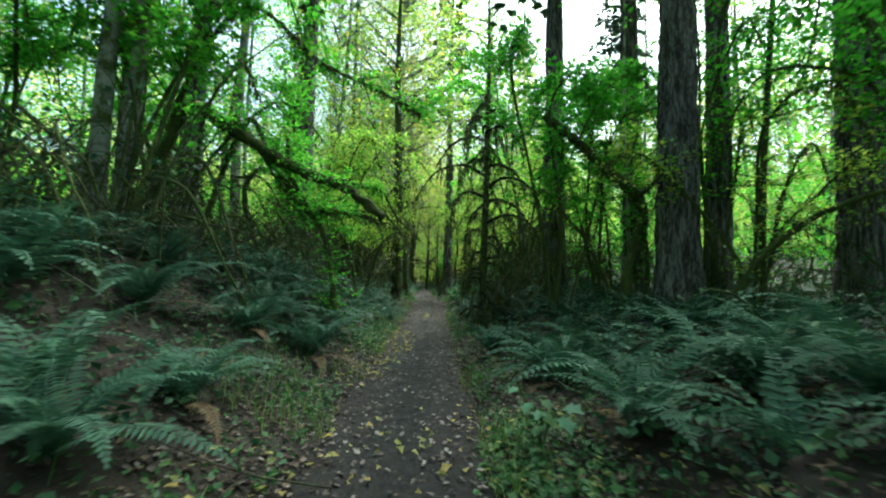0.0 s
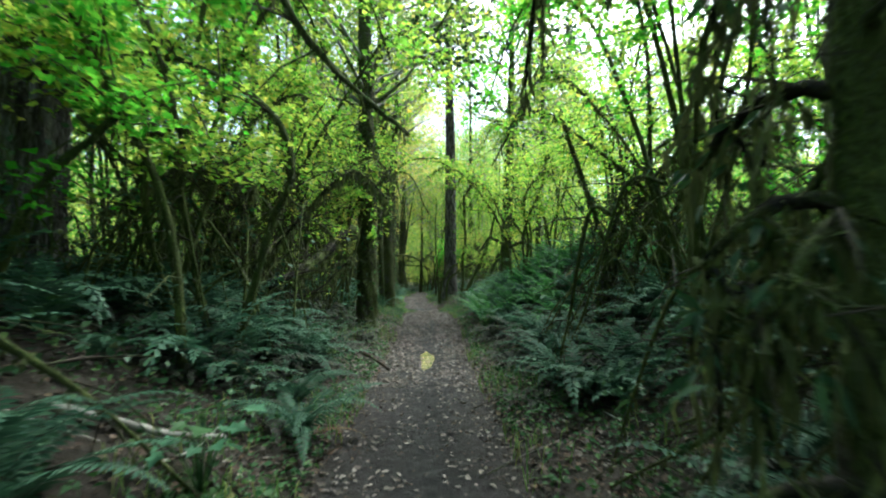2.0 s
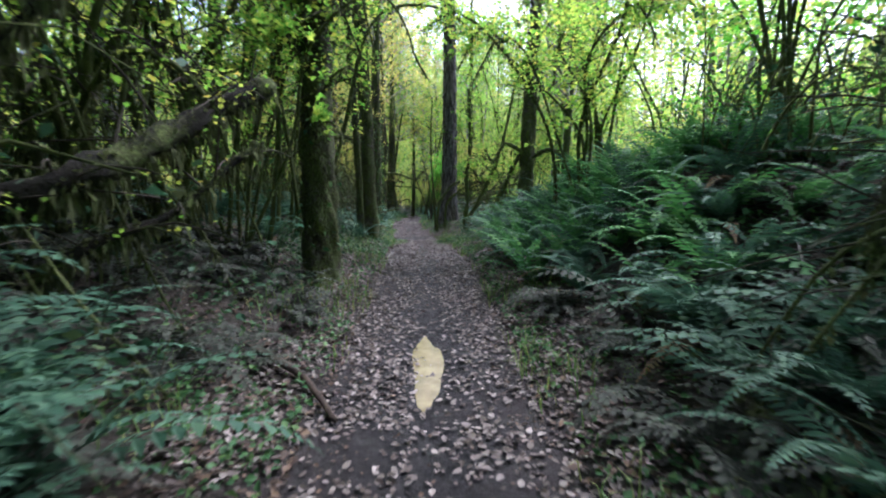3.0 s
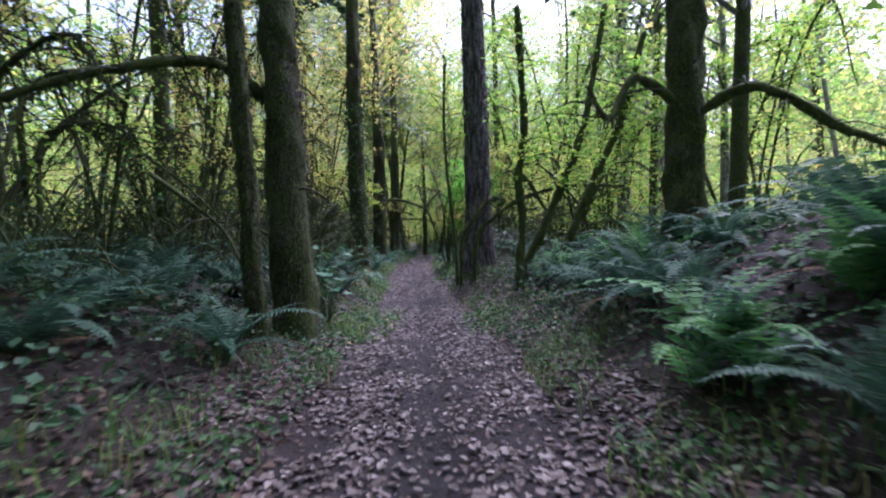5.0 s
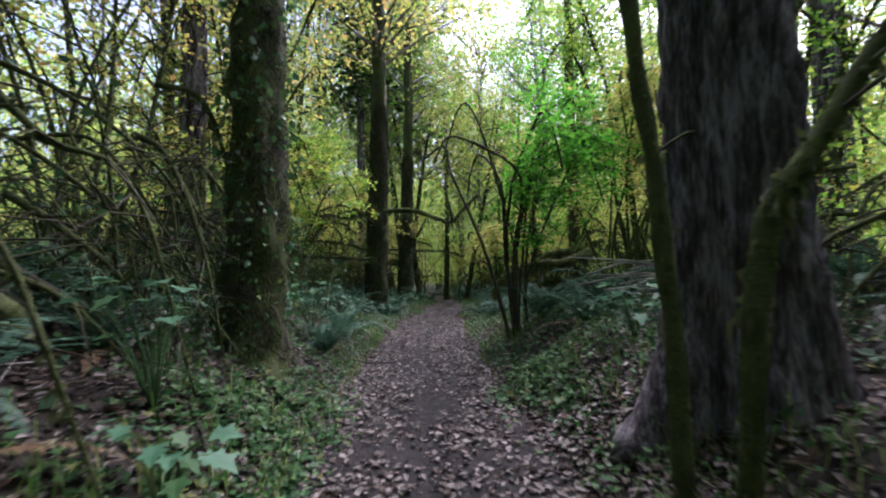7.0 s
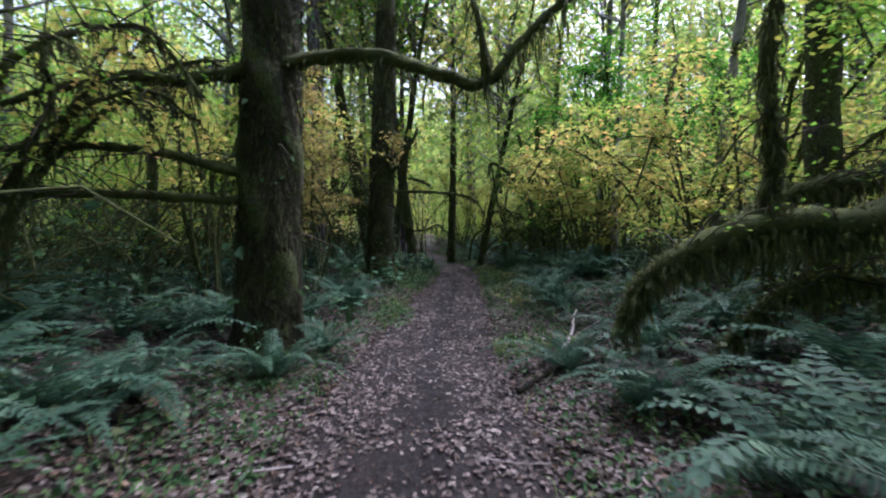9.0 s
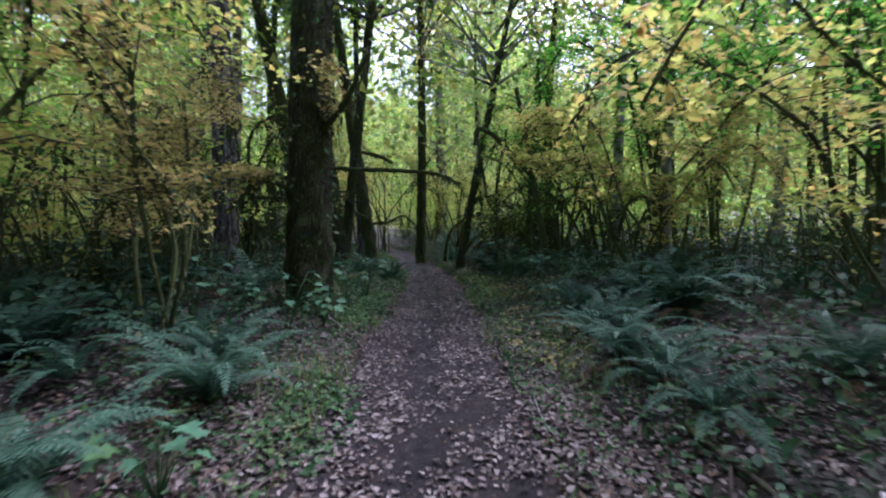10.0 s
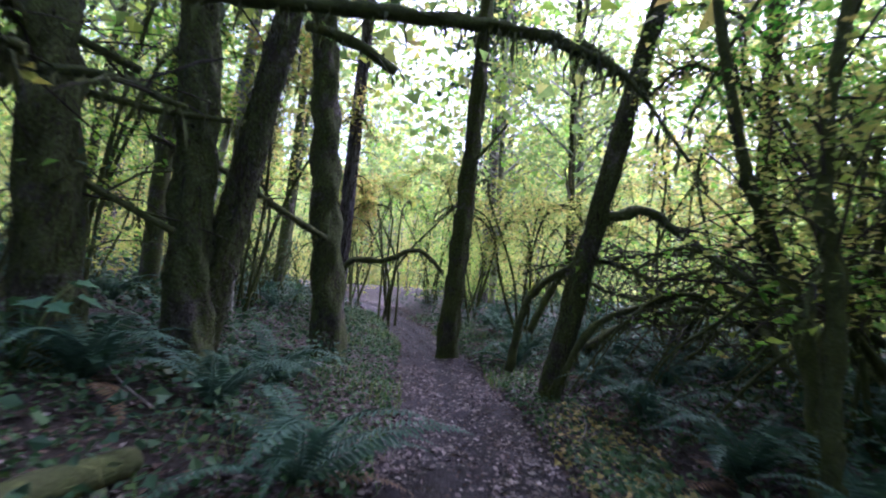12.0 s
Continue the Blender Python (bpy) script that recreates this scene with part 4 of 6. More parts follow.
vine_maple("yellowing vine maple by the trail", (1.9, 22.6), arcs((1.9, 22.6), rg, 6, 2.4, 3.8, 0.04, 3.0, 4.5), LIME, 2200, 9)
vine_maple("lime vine maple behind mossy trunks", (-4.8, 24.5), arcs((-4.8, 24.5), rg, 6, 2.8, 4.0, 0.04), LIME, 2300, 10)
for x, y, leaf, n in ((-4.2, 5.6, GREEN, 4200), (-6.8, 6.0, GREEN, 3800), (3.6, 1.8, GREEN, 2800), (6.6, 5.2, GREEN, 2000), (-7.6, 12.5, GREEN, 3400), (2.6, 9.6, GREEN, 3600), (4.2, 11.4, GREEN, 3600),
                      (6.8, 11.6, LIME, 2200), (-5.8, 17.2, LIME, 2600), (4.9, 15.4, LIME, 2400), (3.4, 19.8, LIME, 2200), (5.4, 22.4, LIME, 2000), (-6.6, 21.6, LIME, 2200), (3.4, 25.6, LIME, 2200)):
    vine_maple("leafy vine maple with thin mossy stems", (x, y), arcs((x, y), rg, 5, 2.9, 5.2, 0.045), leaf, n, int(x * 7 + y * 31) % 97 + 40, 0.14, 0.115, tufts=45)
for x, y, top, leaf, n in ((2.9, 15.4, 7.0, GREEN, 3000), (6.4, 10.2, 7.5, GREEN, 2000), (8.4, 6.2, 7.0, GREEN, 1500), (-3.2, 23.0, 6.5, LIME, 2000), (-4.1, 15.5, 5.4, LIME, 1900), (-3.7, 18.6, 5.4, LIME, 1900)):
    vine_maple("tall leafy vine maple filling the wood", (x, y), arcs((x, y), rg, 6, 3.4, top, 0.05), leaf, n, int(x * 7 + y * 31) % 97 + 440, 0.14, 0.13, tufts=45)
# second stretch
vine_maple("clump of leaning mossy maple stems", (0.9, 32.3),
           [([(0.5, 32.0, 0.4), (0.55, 32.0, 1.11), (0.61, 32.0, 1.94), (0.61, 32.0, 2.78), (0.75, 32.0, 3.74), (0.7, 32.0, 6.0)], 0.085, 0.06),
            ([(0.6, 32.2, 0.4), (0.66, 32.2, 1.03), (1.09, 32.2, 1.89), (1.47, 32.2, 2.72), (1.82, 32.2, 3.71), (2.3, 32.2, 6.0)], 0.095, 0.05),
            ([(1.5, 33.2, 0.4), (1.64, 33.2, 1.25), (2.04, 33.2, 2.09), (2.52, 33.2, 3.12), (3.08, 33.2, 4.35), (3.5, 33.2, 6.0)], 0.12, 0.06)],
           LIME, 900, 11, 0.12, twig_from=0.55)
vine_maple("thick mossy vine maple limbs arching beside a fir", (0.4, 34.5),
           [([(-0.55, 34.7, 0.5), (-0.48, 34.6, 1.65), (-0.27, 34.6, 1.99), (0.04, 34.6, 2.43), (0.34, 34.6, 2.6), (0.62, 34.6, 2.5)], 0.045, 0.035),
            ([(-0.2, 34.3, 0.4), (-0.21, 34.2, 1.23), (-0.11, 34.2, 1.76), (0.25, 34.2, 2.08), (0.75, 34.2, 2.43), (1.28, 34.2, 2.62), (2.2, 34.2, 2.78), (3.4, 34.3, 2.7)], 0.042, 0.032),
            ([(1.32, 34.2, 2.62), (1.12, 34.2, 2.95), (0.96, 34.2, 3.14), (0.75, 34.2, 3.33), (0.66, 34.2, 3.6)], 0.05, 0.03),
            ([(1.3, 34.2, 2.6), (1.6, 34.3, 2.1), (1.55, 34.3, 1.6)], 0.045, 0.02)], LIME, 0, 12, 0.16, tufts=320)
vine_maple("slim upright mossy stem beside a fir", (-0.62, 35.0), [([(-0.62, 35.0, 0.3), (-0.66, 35.0, 1.6), (-0.76, 35.0, 2.8), (-0.82, 35.0, 4.0), (-0.7, 35.0, 6.5)], 0.05, 0.03)], LIME, 150, 61, 0.1, twig_from=0.7)
vine_maple("tangle of fallen mossy vine maple stems", (2.6, 35.2),
           [([(0.9, 35.0, 0.6), (1.6, 35.0, 1.5), (2.6, 35.1, 1.75), (4.2, 35.2, 1.4)], 0.07, 0.03), ([(1.0, 35.6, 0.6), (2.2, 35.6, 1.3), (3.6, 35.5, 1.2), (4.8, 35.4, 0.8)], 0.06, 0.03),
            ([(1.8, 34.6, 0.6), (2.4, 34.8, 1.7), (3.4, 34.9, 2.0), (4.8, 35.0, 1.7)], 0.05, 0.02)] + arcs((2.6, 35.2), rg, 6, 2.4, 2.2, 0.045), LIME, 300, 13, 0.22)
vine_maple("broken mossy snags of a vine maple", (-4.4, 34.1),
           [([(-5.0, 33.9, 0.5), (-4.6, 33.9, 1.24), (-4.2, 33.9, 1.98), (-3.81, 33.9, 2.7)], 0.13, 0.10), ([(-4.85, 34.5, 0.5), (-4.4, 34.5, 1.27), (-3.97, 34.5, 2.0), (-3.55, 34.5, 2.72)], 0.11, 0.08),
            ([(-4.9, 34.2, 0.5), (-4.55, 34.2, 1.2), (-4.1, 34.2, 1.7), (-3.7, 34.2, 2.1)], 0.07, 0.04)], GOLD, 0, 14, 0.2, sleeve=MOSSY_BARK, tufts=700)
for x, y, top, n in ((-5.6, 34.6, 3.2, 300), (-5.4, 31.2, 5.0, 900), (-7.3, 33.4, 5.6, 1000), (-8.6, 30.0, 6.0, 1200), (-6.2, 37.8, 5.2, 900), (-7.8, 27.2, 5.6, 1200)):
    vine_maple("dense grey-green tangle of mossy maple branches", (x, y), arcs((x, y), rg, 6, 3.0, top, 0.036), GOLD, int(1.5 * n), int(x * 7 + y * 31) % 97 + 640, 0.24, 0.085, tufts=90)
vine_maple("bright green young vine maple by the trail", (-0.84, 39.73), arcs((-0.84, 39.73), rg, 9, 1.5, 3.6, 0.028), GREEN, 2600, 15, 0.06, 0.085, TWIG)
vine_maple("golden vine maple beyond the fir", (1.2, 41.5), arcs((1.2, 41.5), rg, 7, 2.6, 3.8, 0.035), GOLD, 2600, 16, 0.08)
vine_maple("golden vine maple behind a mossy trunk", (-5.4, 39.5), arcs((-5.4, 39.5), rg, 7, 2.8, 4.0, 0.04), GOLD, 1900, 17, 0.15)
vine_maple("yellow vine maple over a bend of the trail", (-6.6, 42.8), arcs((-6.6, 42.8), rg, 6, 2.3, 3.6, 0.04, 0.6, 4.5), GOLD, 1300, 18, 0.15)
for x, y, leaf, n in ((-6.4, 30.5, LIME, 700), (4.6, 31.6, LIME, 2000), (4.2, 38.2, LIME, 2000), (-7.2, 36.6, GOLD, 1100), (-6.6, 44.8, LIME, 3200), (3.4, 44.2, GOLD, 2000)):
    vine_maple("leafy vine maple with thin mossy stems", (x, y), arcs((x, y), rg, 5, 2.8, 4.6, 0.045), leaf, n, int(x * 7 + y * 31) % 97 + 140, 0.14, 0.1, tufts=45)
for x, y, top, leaf, n in ((2.4, 43.8, 7.5, LIME, 2600), (-5.8, 41.0, 7.0, GOLD, 2200), (3.2, 39.8, 7.5, LIME, 2400)):
    vine_maple("tall yellowing vine maple in the wood", (x, y), arcs((x, y), rg, 6, 3.2, top, 0.05), leaf, n, int(x * 7 + y * 31) % 97 + 540, 0.14, 0.11, tufts=45)
# third stretch
vine_maple("low mossy fallen maple log with a moss curtain", (0.6, 46.4),
           [([(-0.85, 46.35, 1.3), (-0.72, 46.35, 1.6), (-0.45, 46.35, 1.8), (0.05, 46.4, 2.02), (0.6, 46.4, 2.12), (1.2, 46.5, 2.1), (2.2, 46.8, 2.5)], 0.05, 0.16),
            ([(0.35, 46.4, 2.1), (0.4, 46.4, 2.7), (0.35, 46.4, 3.6), (0.5, 46.4, 5.0)], 0.06, 0.03), ([(-0.2, 46.5, 0.7), (0.5, 46.5, 1.5), (1.2, 46.6, 1.65), (2.4, 46.8, 1.3)], 0.05, 0.03),
            ([(0.2, 46.7, 2.1), (0.9, 46.9, 2.45), (1.6, 47.1, 2.6), (2.6, 47.3, 2.9)], 0.08, 0.06)],
           LIME, 160, 19, 0.4, 0.07, tufts=1000)
vine_maple("golden vine maple with slim stems", (1.4, 50.2), arcs((1.4, 50.2), rg, 9, 2.9, 3.2, 0.03), GOLD, 3000, 20, 0.06)
vine_maple("lime-leaved maple leaning over golden sprays", (2.1, 49.4), arcs((2.1, 49.4), rg, 7, 2.8, 4.8, 0.035), LIME, 2600, 64, 0.08, tufts=45)
vine_maple("tall green maple above golden shrubs", (1.9, 55.6), arcs((1.9, 55.6), rg, 6, 3.0, 5.6, 0.045), GREEN, 3200, 65, 0.1, tufts=45)
vine_maple("orange and yellow vine maple above ferns", (0.9, 54.6), arcs((0.9, 54.6), rg, 8, 2.6, 2.8, 0.03), GOLD, 3800, 21, 0.06)
vine_maple("drying brown-leaved maple sprays beside the trail", (-5.4, 51.6), arcs((-5.4, 51.6), rg, 5, 2.6, 3.4, 0.035, 0.3, 4.0), DRYING, 3600, 22, 0.12, 0.075)
vine_maple("yellow maple over a mossy trunk", (-6.2, 49.2), arcs((-6.2, 49.2), rg, 6, 2.6, 4.2, 0.04), GOLD, 2400, 23, 0.15)
vine_maple("green-leaved maple with dark crooked stems", (0.2, 59.2),
           [([(-0.05, 59.4, 0.6), (-0.03, 59.4, 1.43), (-0.01, 59.4, 2.39), (0.03, 59.4, 3.4), (0.17, 59.4, 4.7), (0.2, 59.3, 6.5)], 0.1, 0.06),
            ([(0.3, 58.3, 0.6), (0.16, 58.2, 1.46), (-0.01, 58.2, 2.28), (-0.15, 58.2, 3.07), (-0.31, 58.2, 4.09), (-0.6, 58.2, 5.4)], 0.09, 0.05),
            ([(0.05, 59.4, 3.6), (0.8, 59.2, 3.9), (1.7, 59.0, 3.6), (2.2, 58.9, 3.0)], 0.06, 0.02),
            ([(-0.2, 58.2, 3.3), (-0.9, 58.3, 4.1), (-1.5, 58.3, 4.5), (-1.6, 58.3, 4.1)], 0.06, 0.05)] + arcs((0.8, 58.8), rg, 4, 2.6, 4.8, 0.04), GREEN, 2800, 24, 0.16, 0.062)
vine_maple("lime-leaved maple crown above mossy stems", (1.4, 61.6), arcs((1.4, 61.6), rg, 6, 2.6, 5.4, 0.045), LIME, 2600, 68, 0.12, 0.085, tufts=60)
vine_maple("slim dark maple stems rising from ferns", (-0.7, 59.3),
           [([(-0.6, 59.5, 0.6), (-0.68, 59.5, 1.41), (-0.87, 59.5, 2.11), (-1.1, 59.5, 2.61), (-1.28, 59.5, 3.3), (-1.5, 59.5, 4.4)], 0.06, 0.03),
            ([(-0.95, 59.0, 0.6), (-0.95, 59.0, 1.43), (-0.94, 59.0, 2.09), (-1.01, 59.0, 2.55), (-0.93, 59.0, 3.4), (-0.7, 59.0, 4.6)], 0.055, 0.03)] + arcs((0.1, 60.4), rg, 4, 2.0, 3.4, 0.035), GOLD, 1800, 25, 0.12, 0.06)
for x, y, leaf, n in ((3.4, 52.8, GREEN, 1600), (3.4, 56.6, GREEN, 1800), (2.4, 61.8, LIME, 2200), (1.0, 65.6, GOLD, 2200), (-8.2, 52.4, LIME, 3200), (-8.4, 62.6, LIME, 1800), (-7.4, 65.4, GOLD, 2000), (-2.6, 71.5, GOLD, 2400), (-7.0, 73.0, GOLD, 2400), (-4.6, 76.0, LIME, 2400), (0.4, 70.5, GOLD, 2200)):
    vine_maple("leafy vine maple with thin mossy stems", (x, y), arcs((x, y), rg, 5, 2.8, 4.8, 0.045), leaf, n, int(x * 7 + y * 31) % 97 + 240, 0.14, 0.105, tufts=45)
vine_maple("yellow vine maple at the end of the trail", (-1.6, 67.5), arcs((-1.6, 67.5), rg, 8, 2.6, 3.6, 0.04), GOLD, 2600, 26, 0.15)
vine_maple("golden vine maple behind alders", (-5.2, 69.5), arcs((-5.2, 69.5), rg, 7, 2.8, 3.8, 0.04), GOLD, 2600, 27, 0.15)
vine_maple("mossy drooping maple boughs beside alders", (-7.9, 58.2), drooping_boughs, LIME, 60, 66, 0.24, tufts=300)
vine_maple("low arching mossy stems by the bend of the trail", (-1.7, 62.4),
           [([(-2.3, 62.5, 0.9), (-2.15, 62.5, 1.77), (-1.82, 62.5, 2.18), (-1.25, 62.5, 2.46), (-0.5, 62.6, 2.3)], 0.06, 0.03), ([(-1.75, 62.0, 0.9), (-1.4, 62.0, 1.59), (-0.76, 62.0, 1.93), (-0.25, 62.0, 2.05), (0.5, 62.0, 1.7)], 0.05, 0.025),
            ([(-5.2, 64.0, 1.0), (-5.02, 64.0, 2.11), (-4.37, 64.0, 2.27), (-3.82, 64.0, 2.51), (-3.4, 64.2, 2.2)], 0.06, 0.03)], LIME, 80, 67, 0.16, tufts=160)
vine_maple("mossy tangle of low maple stems", (-7.6, 57.2), arcs((-7.6, 57.2), rg, 8, 2.6, 2.6, 0.05), LIME, 400, 28, 0.2)
for x, y, top, reach, hang in ((0.9, 61.0, 1.7, 3.0, 0.16), (2.3, 59.6, 2.2, 2.8, 0.2), (0.6, 64.4, 2.0, 3.0, 0.14), (-7.4, 58.6, 3.4, 2.6, 0.3), (-8.2, 55.4, 3.0, 2.6, 0.28), (-7.0, 46.2, 3.2, 2.6, 0.28), (-6.4, 28.6, 2.8, 2.6, 0.2), (-6.2, 32.4, 2.6, 2.4, 0.25), (3.6, 46.6, 2.2, 2.4, 0.3)):
    vine_maple("sprawling tangle of mossy maple stems", (x, y), arcs((x, y), rg, 9, reach, top, 0.06), LIME, 350, int(x * 7 + y * 31) % 97 + 340, hang, tufts=150)
vine_maple("leaning mossy dead log with moss beards", (-3.4, 17.2),
           [([(-4.9, 16.4, 0.8), (-3.6, 16.9, 1.35), (-2.85, 17.2, 1.62), (-2.59, 17.73, 1.93), (-2.39, 18.27, 2.25), (-2.1, 18.8, 2.59)], 0.085, 0.095),
            ([(-3.4, 17.0, 0.7), (-2.9, 17.4, 1.2), (-2.5, 17.9, 1.5), (-2.0, 18.3, 2.1)], 0.05, 0.02)] + arcs((-3.6, 17.0), rg, 9, 2.2, 2.2, 0.045), LIME, 350, 29, 0.3, 0.06, sleeve=DARK_LOG, tufts=480)
vine_maple("crooked mossy maple stems in a dark thicket", (-4.2, 18.9),
           [([(-4.1, 18.9, 0.8), (-4.15, 18.9, 2.2), (-4.3, 18.9, 3.0), (-4.6, 18.9, 3.7), (-4.4, 18.9, 5.2)], 0.06, 0.03),
            ([(-3.9, 18.4, 0.8), (-3.6, 18.3, 2.0), (-3.1, 18.2, 2.7), (-2.6, 18.2, 2.6), (-2.3, 18.2, 2.2)], 0.05, 0.02),
            ([(-4.6, 17.6, 0.8), (-4.4, 17.4, 2.0), (-3.9, 17.3, 2.9), (-3.2, 17.2, 3.1), (-2.7, 17.2, 2.8)], 0.05, 0.02)] + arcs((-4.4, 18.2), rg, 6, 2.0, 2.6, 0.05), LIME, 1100, 62, 0.28, 0.07, tufts=200)


def mossy_conifer(x, y, seed, label):
    """A young conifer whose drooping boughs are hung with moss."""
    rng = np.random.RandomState(seed)
    z = gz(x, y)
    t = thing("young_conifer", label, "tree", at=(x, y, z))
    g, line, rad = trunk_geometry(rng, 9.5, 0.1, (0.0, 0), 16, 0, 0, 0.5, 0.12, 0.1, 0.05)
    part("trunk", g, MOSSY_BARK, t)
    rows, spots, ways = [], [], []
    for k in range(34):
        h, a = 1.7 + 4.4 * k / 24, k * 2.4 + rng.uniform(-0.5, 0.5)
        if k >= 24:
            h, a = 0.5 + 0.12 * (k - 24), rng.uniform(-3.3, 0.9)
        reach = rng.uniform(0.8, 1.9) * max(0.35, 1.15 - 0.3 * abs(h - 3.2))
        d = np.array([math.cos(a), math.sin(a), 0])
        bend = np.array([-d[1], d[0], 0]) * rng.uniform(-0.4, 0.4)
        if h < 2.6 and x + d[0] * reach < 0.45:
            reach = 0.5
        pts = [np.array([0, 0, h]), d * reach * 0.35 + [0, 0, h + 0.12 * reach], (d + bend * 0.5) * reach * 0.75 + [0, 0, h - 0.05], (d + bend) * reach + [0, 0, h - 0.45 * reach]]
        rows.append((np.array(pts) + [x, y, z], 0.04, 0.012))
        ln = glide(pts, 12)
        n = 26
        i = rng.randint(3, 12, n)
        side = np.cross(d, [0, 0, 1]) * rng.choice([-1, 1], n)[:, None]
        w = d * 0.4 + side * 0.5 + [0, 0, -0.7] + rng.normal(0, 0.2, (n, 3))
        spots.append(ln[i] + w * rng.uniform(0, 0.35, n)[:, None])
        ways.append(w)
        for q in range(3):
            e = ln[rng.randint(4, 12)]
            v = side[q] * rng.uniform(0.1, 0.35) + d * rng.uniform(-0.1, 0.2)
            drop = rng.uniform(0.3, 0.8)
            rows.append((np.array([e, e + v * 0.7 + [0, 0, -0.3 * drop], e + v + [0, 0, -drop]]) + [x, y, z], 0.014, 0.005))
    rows = [r for r in rows if off_trail(np.asarray(r[0]), 0.75, 2.4).all()]
    mossy_limbs(t, (x, y, z), rows, rng, None, 0, 0.34, "bough", DARK_LOG, twiggy=2, tufts=100)
    p = np.concatenate(spots)
    part("needles", leaves(p, rng.uniform(0.06, 0.16, len(p)), SPRIG, rng, 0.4, np.concatenate(ways)), NEEDLE, t, smooth=False)


mossy_conifer(1.1, 11.15, 77, "young conifer with drooping moss-hung boughs beside the trail")

# ---- the wood further off ----


def far_alder(seed, crown):
    rng = np.random.RandomState(500 + seed)
    t = thing("alder_tree", "slim pale forest tree with a thin leafy crown", "tree", "trees of the wood")
    g, line, rad = trunk_geometry(rng, 20, 0.13 + 0.03 * (seed % 3), (rng.uniform(-0.03, 0.03), rng.uniform(-0.03, 0.03)), 10, 0, 0, 0.3, 0.05, 0.35, 0.15)
    part("trunk", g, ALDER_BARK if seed % 2 else MOSSY_BARK, t)
    add_crown(t, line[np.searchsorted(line[:, 2], 3.6 + 1.5 * seed)], crown, seed * 1.3)
    return t


def slim_trunk(seed):
    rng = np.random.RandomState(580 + seed)
    t = thing("alder_tree", "slim pale bare trunk far back in the wood", "tree", "slim trunks of the wood")
    g, line, rad = trunk_geometry(rng, 19, 0.07 + 0.025 * (seed % 3), (rng.uniform(-0.06, 0.06), rng.uniform(-0.06, 0.06)), 7, 0, 0, 0.3, 0.05, 0.9, 0.2)
    part("trunk", g, (ALDER_BARK, MOSSY_BARK, ALDER_BARK)[seed % 3], t)
    part("twig_work", dead_twigs(line, rad, rng, 2.5, 15, 12, 1.5), TWIG, t, kind="stuff")
    return t


def far_fir(seed):
    rng = np.random.RandomState(520 + seed)
    t = thing("fir_tree", "tall dark fir deeper in the wood", "tree", "trees of the wood")
    g, line, rad = trunk_geometry(rng, 25, 0.27, (0, 0), 14, 0, 0, 0.3, 0.04, 0.35, 0.05)
    part("trunk", g, FIR_BARK, t)
    part("dead_twig_work", dead_twigs(line, rad, rng, 2, 10, 30, 1.6), TWIG, t, kind="stuff")
    add_crown(t, line[np.searchsorted(line[:, 2], 10.0)], FIR_CROWNS[seed % 2], seed)
    return t


def far_shrub(seed, leaf, amount):
    rng = np.random.RandomState(540 + seed)
    t = thing("vine_maple", {"green_leaf": "green-leaved vine maple in the understorey", "lime_leaf": "lime-leaved vine maple in the understorey",
                             "gold_leaf": "golden-leaved vine maple in the understorey"}[leaf.name], "shrub", "understorey vine maples")
    rows = [(np.array(p) - [0, 0, gz(0, 0)], r, q) for p, r, q in arcs((0, 0), rng, 3, 2.4, 3.9, 0.035)]
    for p, r, q in rows:
        part("stem", tube(glide(p, 10), np.linspace(r, q, 10), 5, 0.2, rng), MOSS, t)
    c = np.concatenate([glide(p, 14)[5:] for p, r, q in rows] + [rng.normal(0, 1, (30, 3)) * [1.4, 1.4, 0.8] + [0, 0, 3.0], rng.normal(0, 1, (34, 3)) * [1.2, 1.2, 0.45] + [0, 0, 1.2]])
    c[:, 2] = np.clip(c[:, 2], 0.3, None)
    sprays = c[rng.randint(0, len(c), amount // 14)] + rng.normal(0, 1, (amount // 14, 3)) * [0.6, 0.6, 0.4]
    p = sprays[rng.randint(0, len(sprays), amount)] + rng.normal(0, 1, (amount, 3)) * [0.24, 0.24, 0.06]
    p = p[np.hypot(p[:, 0], p[:, 1]) < 3.3]
    part("foliage", leaves(p, rng.uniform(0.08, 0.15, len(p)), SLIVER, rng, 0.6), leaf, t, smooth=False, kind="stuff")
    return t


def thicket(seed):
    rng = np.random.RandomState(560 + seed)
    t = thing("thicket", "tangle of thin mossy leafless stems", "shrub", "thickets")
    lines = []
    for k in range(36):
        a = rng.uniform(0, 6.28)
        d = np.array([math.cos(a), math.sin(a), 0])
        o = rng.normal(0, 0.6, 3) * [1, 1, 0]
        h, w = rng.uniform(0.5, 2.0), rng.uniform(0.7, 2.3)
        lines.append(glide([o, o + d * w * 0.2 + [0, 0, h * 0.6], o + d * w * 0.6 + [0, 0, h], o + d * w + [0, 0, h * rng.uniform(0.5, 1.1)]], 12))
    part("tangle", join([tube(l[::2], np.linspace(rng.uniform(0.012, 0.03), 0.005, 6), 3) for l in lines]), MOSS, t, kind="stuff")
    part("hanging_moss", strands(lines, [np.full(12, 0.012)] * len(lines), 5, 0.16, rng, 0.016), STRAND, t, smooth=False, kind="stuff")
    n = 420
    c = np.concatenate(lines)
    part("foliage", leaves(c[rng.randint(0, len(c), n)] + rng.normal(0, 0.1, (n, 3)), rng.uniform(0.05, 0.11, n), DIAMOND, rng, 0.4), (HERB, UNDERGROWTH, UNDERGROWTH, UNDERGROWTH)[seed % 4], t, smooth=False, kind="stuff")
    return t


taken = [(o.location.x, o.location.y) for o in scene.objects if o.type == "EMPTY" and "tree" in o.name]


